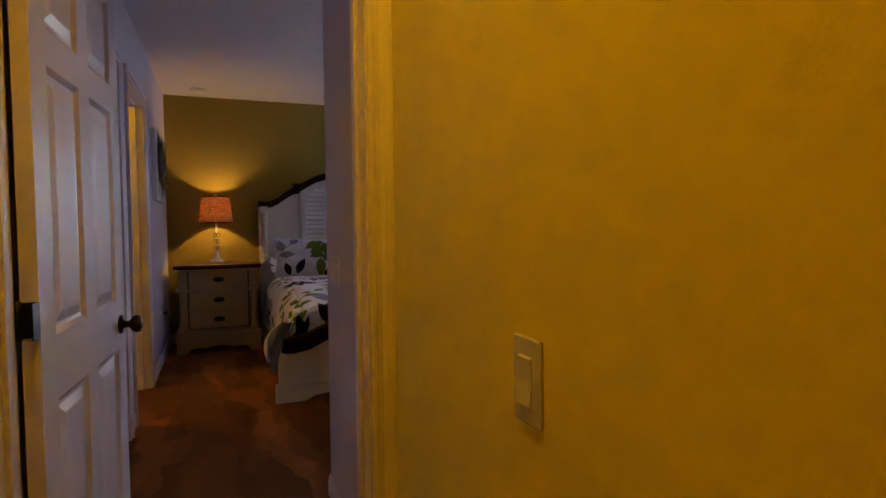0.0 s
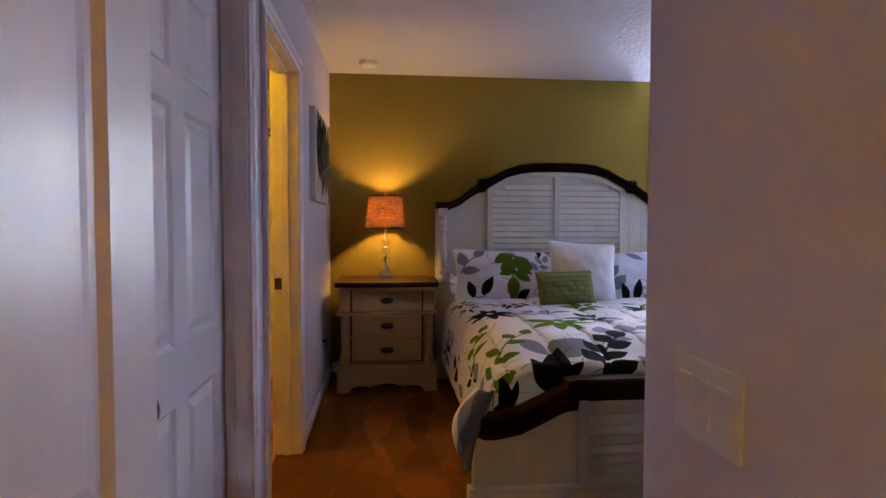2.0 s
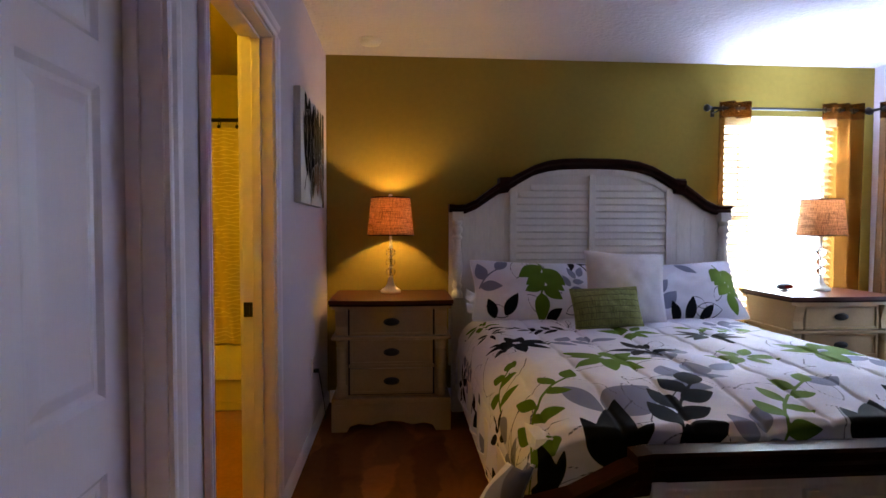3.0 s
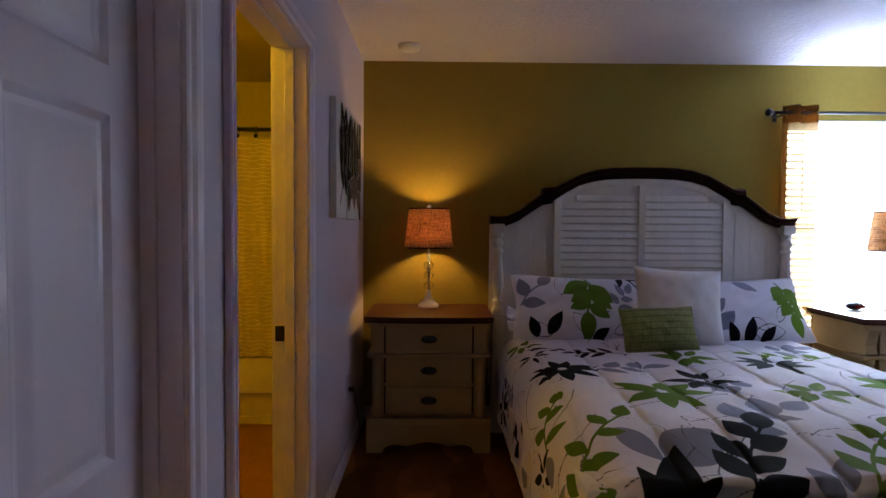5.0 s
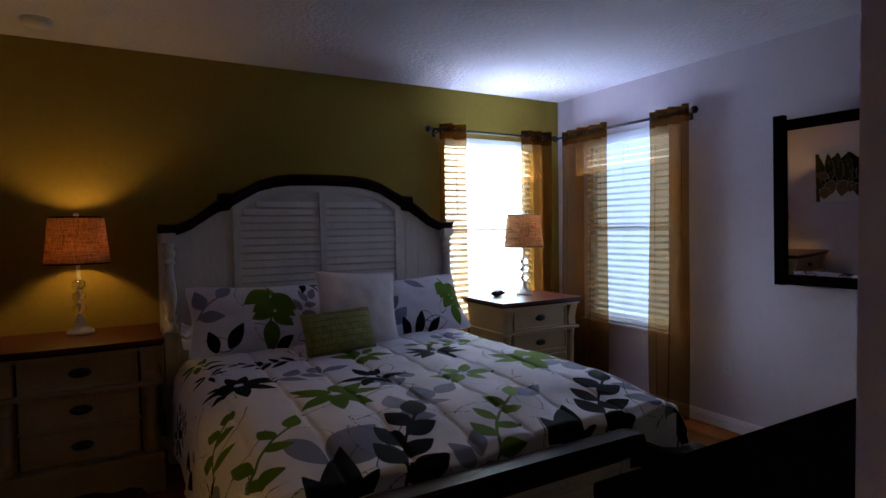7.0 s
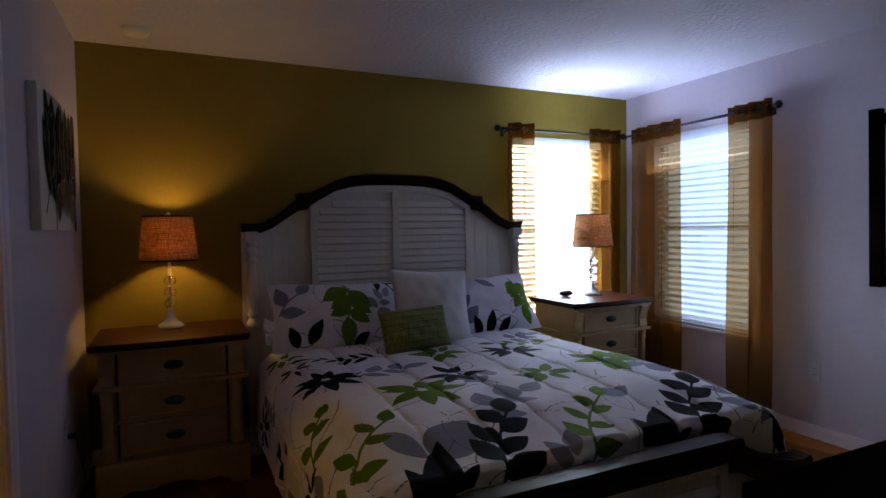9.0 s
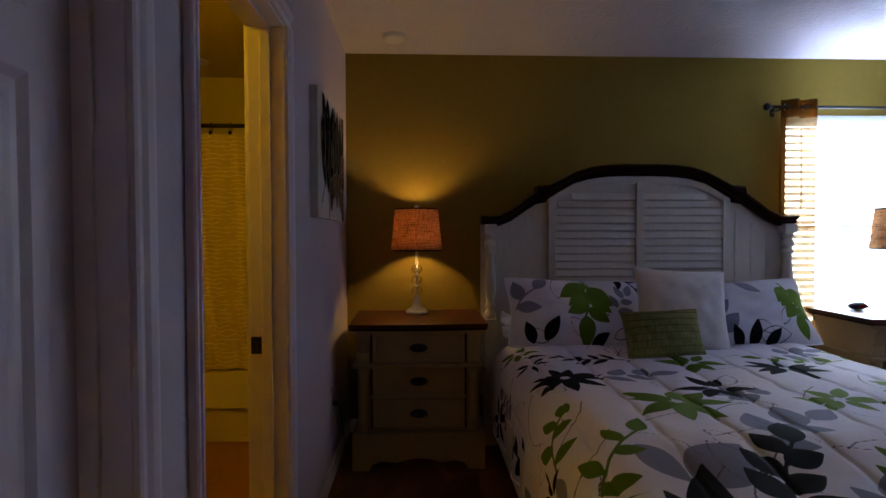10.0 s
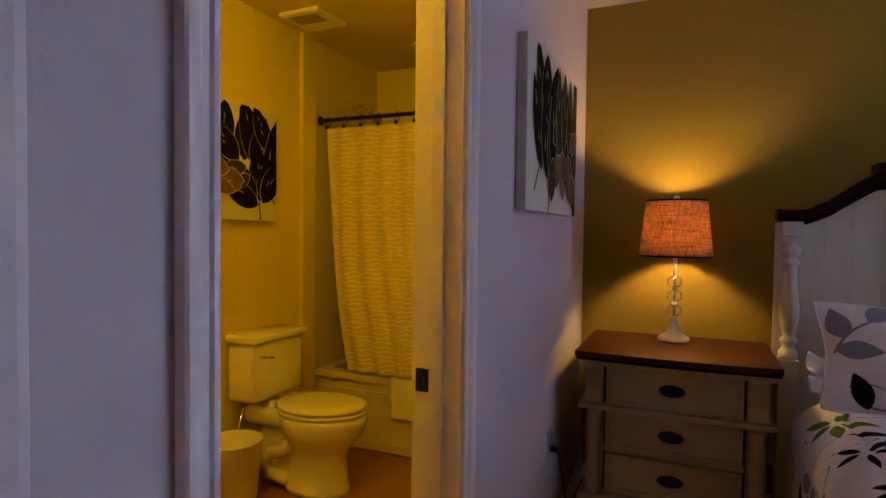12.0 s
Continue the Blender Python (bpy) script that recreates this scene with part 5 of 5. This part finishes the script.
def canvas(m, w, h, label, seed, darks, olives, tans, stems, banded):
    """Stretched canvas: local x across, z up, front faces -y. Black and tan leaves on white."""
    o = thing("canvas_picture", m, label, "picture", "leaf canvas prints")
    part("canvas", boxes((0, w, 0.0, 0.034, 0, h), bev=0.003), CANVAS, o, "white stretched canvas")
    r = random.Random(seed)
    layer = [0]

    def leaf(base, ang, length, width, mat, name="printed_leaf"):
        layer[0] += 1
        d = -0.0006 - 0.00012 * layer[0]
        back = leaf_piece(None, (base[0] - 0.004 * math.cos(radians(ang)), base[1] - 0.004 * math.sin(radians(ang))), ang, length + 0.003, width + 0.003, d)
        part("leaf_outline", prism(clip_loop(back, w, h), d + 0.00006, d + 0.0009), CANVAS, o)
        part(name, prism(clip_loop(leaf_piece(None, base, ang, length, width, d), w, h), d, d + 0.0008), mat, o)

    def stroke(x0, z0, x1, z1, half, mat):
        layer[0] += 1
        d = -0.0006 - 0.00012 * layer[0]
        n = math.hypot(x1 - x0, z1 - z0)
        nx, nz = -(z1 - z0) / n * half, (x1 - x0) / n * half
        part("printed_stem", prism(clip_loop([(x0 + nx, z0 + nz), (x0 - nx, z0 - nz), (x1 - nx * 0.4, z1 - nz * 0.4), (x1 + nx * 0.4, z1 + nz * 0.4)], w, h), d, d + 0.0009), mat, o)

    for x0, z0, x1, z1 in stems:
        stroke(x0, z0, x1, z1, 0.0045, CANVASDARK)
    for mat, leaves in (("dark", darks), ("olive", olives), ("tan", tans)):
        paint = {"dark": CANVASDARK, "olive": CANVASOLIVE, "tan": CANVASTAN}[mat]
        for x0, z0, ang, ln, wd in leaves:
            wd, ln = wd * 1.3, ln * 1.1
            leaf((x0, z0), ang, ln, wd, paint)
            # scraped highlights along the vein
            for k in range(3 if mat == "dark" else 2):
                t, side = r.uniform(0.25, 0.7), r.uniform(-0.16, 0.16) * wd
                a = radians(ang + r.uniform(-6, 6))
                px, pz = x0 + math.cos(a) * ln * t - math.sin(a) * side, z0 + math.sin(a) * ln * t + math.cos(a) * side
                g = ln * r.uniform(0.06, 0.16)
                stroke(px, pz, px + math.cos(a) * g, pz + math.sin(a) * g, 0.0016, CANVAS)
    if banded:
        part("printed_band", boxes((w * 0.945, w - 0.0005, -0.0075, -0.0045, 0.0005, h - 0.0005)), CANVASOLIVE, o, "dark brown painted band")
    return o


canvas(pose(0.037, 7.755, 1.36, 0, 0, 90), 0.76, 0.56, "canvas print of black and tan leaves on the white wall", 11,
       ((0.42, 0.10, 88, 0.40, 0.26), (0.60, 0.12, 98, 0.38, 0.22), (0.28, 0.12, 92, 0.38, 0.20), (0.22, 0.26, 107, 0.31, 0.10), (0.25, 0.28, 88, 0.26, 0.13), (0.27, 0.22, 66, 0.34, 0.11), (0.18, 0.14, 110, 0.30, 0.09), (0.25, 0.12, 96, 0.30, 0.10), (0.30, 0.12, 80, 0.32, 0.10), (0.37, 0.10, 96, 0.34, 0.10),
        (0.46, 0.14, 72, 0.26, 0.09), (0.62, 0.14, 104, 0.28, 0.10), (0.66, 0.30, 152, 0.24, 0.07), (0.34, 0.26, 40, 0.22, 0.08), (0.52, 0.16, 115, 0.26, 0.09)),
       ((0.42, 0.20, 89, 0.33, 0.07), (0.51, 0.22, 87, 0.33, 0.07), (0.60, 0.24, 85, 0.30, 0.07), (0.72, 0.16, 84, 0.40, 0.13), (0.66, 0.12, 62, 0.24, 0.09), (0.33, 0.20, -98, 0.15, 0.08), (0.40, 0.10, 82, 0.22, 0.07)),
       ((0.47, 0.24, -82, 0.17, 0.10), (0.57, 0.24, -62, 0.19, 0.10), (0.66, 0.17, -84, 0.13, 0.09), (0.62, 0.28, 20, 0.15, 0.07), (0.42, 0.22, -120, 0.12, 0.07)),
       ((0.30, 0.0, 0.32, 0.16), (0.10, 0.07, 0.20, 0.20), (0.58, 0.26, 0.76, 0.32)), True)
canvas(pose(BW + 0.037, 7.86, 1.335, 0, 0, 90), 0.61, 0.58, "canvas print of black leaves above the toilet", 12,
       ((0.25, 0.36, 92, 0.21, 0.09), (0.37, 0.30, 84, 0.25, 0.12), (0.50, 0.25, 112, 0.36, 0.13), (0.46, 0.22, 78, 0.30, 0.13), (0.56, 0.36, 118, 0.24, 0.09), (0.56, 0.30, 70, 0.26, 0.10), (0.55, 0.16, 82, 0.32, 0.10),
        (0.48, 0.10, 92, 0.26, 0.12), (0.46, 0.10, 135, 0.26, 0.10), (0.50, 0.09, 60, 0.24, 0.10), (0.47, 0.08, 158, 0.25, 0.09), (0.36, 0.24, 160, 0.24, 0.11), (0.33, 0.30, 140, 0.22, 0.10), (0.16, 0.34, 100, 0.2, 0.1), (0.10, 0.30, 80, 0.24, 0.1)),
       ((0.38, 0.27, 190, 0.18, 0.06), (0.40, 0.23, 215, 0.12, 0.05)),
       ((0.36, 0.20, 185, 0.24, 0.10), (0.26, 0.24, 170, 0.2, 0.08), (0.30, 0.14, 165, 0.22, 0.06)),
       ((0.49, 0.0, 0.48, 0.12), (0.60, 0.09, 0.55, 0.16)), False)

# ---- bathroom ----
tub = thing("bathtub", pose(0, 0, 0), "cream acrylic bathtub with moulded apron", "bathtub")
TX0, TX1 = BW + 0.006, -0.126
part("apron", boxes((TX0, TX1, TUB_Y[0] + 0.02, TUB_Y[0] + 0.05, 0.0, 0.40), (TX0, TX1, TUB_Y[0] + 0.006, TUB_Y[0] + 0.022, 0.0, 0.055), bev=0.006), ACRYLIC, tub)
part("apron_rib", boxes((TX0 + 0.06, TX1 - 0.06, TUB_Y[0] + 0.012, TUB_Y[0] + 0.0215, 0.335, 0.343), (TX0 + 0.06, TX1 - 0.06, TUB_Y[0] + 0.012, TUB_Y[0] + 0.0215, 0.315, 0.323), bev=0.002), ACRYLIC, tub)
part("rim", boxes((TX0, TX1, TUB_Y[0], TUB_Y[0] + 0.09, 0.395, 0.44), (TX0, TX1, TUB_Y[1] - 0.07, TUB_Y[1] - 0.006, 0.395, 0.44), (TX0, TX0 + 0.08, TUB_Y[0] + 0.09, TUB_Y[1] - 0.07, 0.395, 0.44), (TX1 - 0.08, TX1, TUB_Y[0] + 0.09, TUB_Y[1] - 0.07, 0.395, 0.44), bev=0.012), ACRYLIC, tub)
part("basin", boxes((TX0 + 0.08, TX1 - 0.08, TUB_Y[0] + 0.09, TUB_Y[1] - 0.07, 0.05, 0.10)), ACRYLIC, tub)
sr = thing("tub_surround", pose(0, 0, 0), "cream acrylic shower surround panels", "shower surround")
part("side_panel", boxes((BW + 0.001, BW + 0.016, TUB_Y[0] + 0.004, TUB_Y[1] - 0.004, 0.441, 2.10), bev=0.005), ACRYLIC, sr)
part("back_panel", boxes((BW + 0.017, -0.126, TUB_Y[1] - 0.016, TUB_Y[1] - 0.001, 0.441, 2.10), bev=0.005), ACRYLIC, sr)
hd = thing("shower_fixture", pose(BW + 0.001, 9.3, 2.13), "chrome shower head on a bent arm", "shower head")
part("flange", lathe(((0.004, 0), (0.03, 0), (0.026, 0.008), (0.009, 0.012)), 20), CHROME, hd, "", True).matrix_basis = pose(0, 0, 0, 0, 90, 0)
part("arm", tube([(0, 0, 0), (0.05, 0, 0.004), (0.09, 0, -0.01), (0.13, 0, -0.05)], 0.009, 10), CHROME, hd, "", True)
part("head", lathe(((0.012, 0), (0.014, 0.03), (0.03, 0.06), (0.034, 0.075), (0.0, 0.076)), 20), CHROME, hd, "", True).matrix_basis = pose(0.125, 0, -0.045, 0, 138, 0)
cr = thing("shower_rod", pose(0, 0, 0), "dark bronze shower curtain rod", "shower rod")
RY, RZ = 8.885, 1.955
part("pole", tube([(BW + 0.002, RY, RZ), (-0.125, RY, RZ)], 0.0125, 14), BRONZE, cr, "", True)
part("flange", lathe(((0.0, 0), (0.03, 0), (0.024, 0.012), (0.016, 0.022), (0.0, 0.022)), 20), BRONZE, cr, "", True).matrix_basis = pose(BW + 0.027, RY, RZ, 0, 90, 0)
sc = thing("shower_curtain", pose(0, 0, 0), "cream shower curtain with wavy woven ripple lines", "shower curtain")
CX0, CX1, CFOLD = BW + 0.075, -0.16, 9


def drape(a, b):
    x0 = CX0 + 0.20 * b ** 1.6
    return (x0 + (CX1 - x0) * a + 0.01 * math.sin(6 * b + 8 * a), RY - 0.055 * b + (0.011 + 0.007 * b) * math.sin(2 * math.pi * CFOLD * a + 0.4 * math.sin(3 * b)), 1.905 - 1.44 * b)


part("fabric", sheet(drape, 170, 44), SHOWER, sc, "", True)
rr = random.Random(4)
bm = bmesh.new()
for k in range(54):
    b = 0.015 + 0.97 * k / 53
    for q in range(7):
        a0 = q / 7 + rr.uniform(0, 0.05)
        a1 = min(0.999, a0 + rr.uniform(0.09, 0.15))
        ph, am = rr.uniform(0, 6), rr.uniform(0.003, 0.007)
        pts = []
        for i in range(16):
            a = a0 + (a1 - a0) * i / 15
            x, y, z = drape(a, min(1, max(0, b + am * math.sin(9 * i / 15 + ph) / 1.44)))
            pts.append((x, y - 0.0035, z))
        lo = [bm.verts.new((x, y, z - 0.0020)) for x, y, z in pts]
        hi = [bm.verts.new((x, y, z + 0.0020)) for x, y, z in pts]
        for i in range(15):
            bm.faces.new((lo[i], lo[i + 1], hi[i + 1], hi[i]))
rip = part("ripple_threads", bm, RIPPLE, sc, "pale raised ripple threads", True)
rip["kind"] = "stuff"
for k in range(12):
    x = CX0 + 0.01 + k * 0.118
    g = part("ring", tube([(x, RY + 0.022 * math.cos(t), RZ - 0.012 + 0.030 * math.sin(t)) for t in [2 * math.pi * i / 14 for i in range(15)]], 0.0025, 6), BRONZE, sc, "bronze curtain ring", True)
    part("bead", lathe(((0.0, -0.013), (0.009, -0.009), (0.013, 0), (0.009, 0.009), (0.0, 0.013)), 12, (x, RY - 0.016, RZ - 0.045)), BRONZE, g, "", True)
tw = thing("towel", pose(0, 0, 0), "folded cream towel hung over the tub rim", "towel")


def hang(a, b):
    s = b * 0.40
    x = -1.055 + 0.52 * a + 0.004 * math.sin(9 * b)
    if s < 0.09:
        return (x, TUB_Y[0] + 0.09 - s, 0.446 + 0.002 * math.sin(20 * a))
    return (x, TUB_Y[0] - 0.006 - 0.003 * math.sin(7 * a), 0.452 - (s - 0.09) * 0.77)


t_ob = part("cloth", sheet(hang, 20, 30), TOWEL, tw, "", True)
t_ob.modifiers.new("thickness", "SOLIDIFY").thickness = 0.014

wc = thing("toilet", pose(BW + 0.012, 8.33, 0), "cream porcelain two-piece toilet with closed lid", "toilet")
bm = boxes((0.0, 0.175, -0.190, 0.190, 0.43, 0.722), bev=0.025)
part("tank", bm, PORCELAIN, wc, "", True)
part("tank_lid", boxes((-0.004, 0.192, -0.204, 0.204, 0.724, 0.765), bev=0.014), PORCELAIN, wc, "", True)
part("flush_lever", tube([(0.176, -0.15, 0.66), (0.195, -0.15, 0.66), (0.202, -0.14, 0.658), (0.204, -0.085, 0.648)], 0.007, 10), CHROME, wc, "chrome flush lever", True)


def oval(cx, rx, ry, z, n=32, back=0.0):
    pts = []
    for i in range(n):
        a = 2 * math.pi * i / n
        x = math.cos(a) * rx
        if x < -back and back:
            x = -back - (abs(x) - back) * 0.45
        pts.append((cx + x, math.sin(a) * ry, z))
    return pts


def loft(rows, bm=None):
    bm = bm or bmesh.new()
    rings = [[bm.verts.new(p) for p in r] for r in rows]
    n = len(rings[0])
    for a, b in zip(rings, rings[1:]):
        for i in range(n):
            bm.faces.new((a[i], a[(i + 1) % n], b[(i + 1) % n], b[i]))
    bm.faces.new(rings[0])
    bm.faces.new(rings[-1])
    return bm


part("bowl", loft([oval(0.41, 0.180, 0.128, 0.0), oval(0.41, 0.178, 0.126, 0.02), oval(0.412, 0.168, 0.118, 0.04), oval(0.415, 0.158, 0.112, 0.12), oval(0.420, 0.152, 0.110, 0.185), oval(0.43, 0.170, 0.135, 0.23), oval(0.44, 0.205, 0.166, 0.28), oval(0.445, 0.228, 0.184, 0.335), oval(0.445, 0.233, 0.189, 0.375), oval(0.445, 0.225, 0.182, 0.390)]), PORCELAIN, wc, "", True)
part("pedestal", boxes((0.10, 0.40, -0.075, 0.075, 0.0, 0.30), (0.03, 0.30, -0.11, 0.11, 0.30, 0.398), bev=0.03), PORCELAIN, wc, "", True)
part("trapway", tube([(0.36, -0.083, 0.27), (0.28, -0.088, 0.20), (0.20, -0.088, 0.17), (0.15, -0.085, 0.12), (0.19, -0.085, 0.06), (0.30, -0.08, 0.05)], 0.035, 14), PORCELAIN, wc, "", True)
part("seat", loft([oval(0.44, 0.232, 0.187, 0.396), oval(0.44, 0.238, 0.192, 0.402), oval(0.44, 0.232, 0.186, 0.411)]), PORCELAIN, wc, "", True)
part("lid", loft([oval(0.437, 0.226, 0.180, 0.419), oval(0.437, 0.238, 0.192, 0.425), oval(0.437, 0.237, 0.191, 0.430), oval(0.437, 0.225, 0.18, 0.438), oval(0.437, 0.15, 0.12, 0.444)]), PORCELAIN, wc, "", True)
for s in (-1, 1):
    part("seat_hinge", boxes((0.185, 0.225, s * 0.075 - 0.02, s * 0.075 + 0.02, 0.398, 0.43), bev=0.008), PORCELAIN, wc)
part("supply_hose", tube([(0.02, -0.26, 0.14), (0.05, -0.25, 0.18), (0.07, -0.19, 0.28), (0.08, -0.16, 0.40)], 0.007, 8), CHROME, wc, "braided supply hose", True)
wb = thing("wastebasket", pose(-1.42, 8.02, 0), "cream plastic wastebasket beside the toilet", "wastebasket")
part("bin", lathe(((0.0, 0.004), (0.092, 0.004), (0.096, 0.0), (0.10, 0.01), (0.125, 0.295), (0.130, 0.30), (0.128, 0.306), (0.120, 0.30), (0.094, 0.016), (0.0, 0.014)), 40, caps=False), PLASTIC, wb, "", True)
vf = thing("exhaust_fan", pose(-1.39, 8.56, ZC + 0.002), "square white bathroom ceiling exhaust fan grille", "exhaust fan")
part("cover", boxes((-0.13, 0.13, -0.13, 0.13, -0.024, 0.0), bev=0.012), PLASTIC, vf)
for k in range(7):
    part("slot", boxes((-0.09, 0.09, -0.088 + k * 0.016 - 0.002, -0.088 + k * 0.016 + 0.002, -0.0262, -0.0235)), CANVASTAN, vf)
dl = thing("shower_downlight", pose(-1.02, 9.2, ZC + 0.002), "round recessed shower downlight", "downlight")
part("trim_ring", lathe(((0.06, -0.001), (0.085, -0.001), (0.085, -0.008), (0.06, -0.010), (0.06, -0.001)), 32, caps=False), PLASTIC, dl, "", True)
part("lens", lathe(((0.0, -0.003), (0.06, -0.003), (0.06, -0.006), (0.0, -0.006)), 24), OFFGLASS, dl)
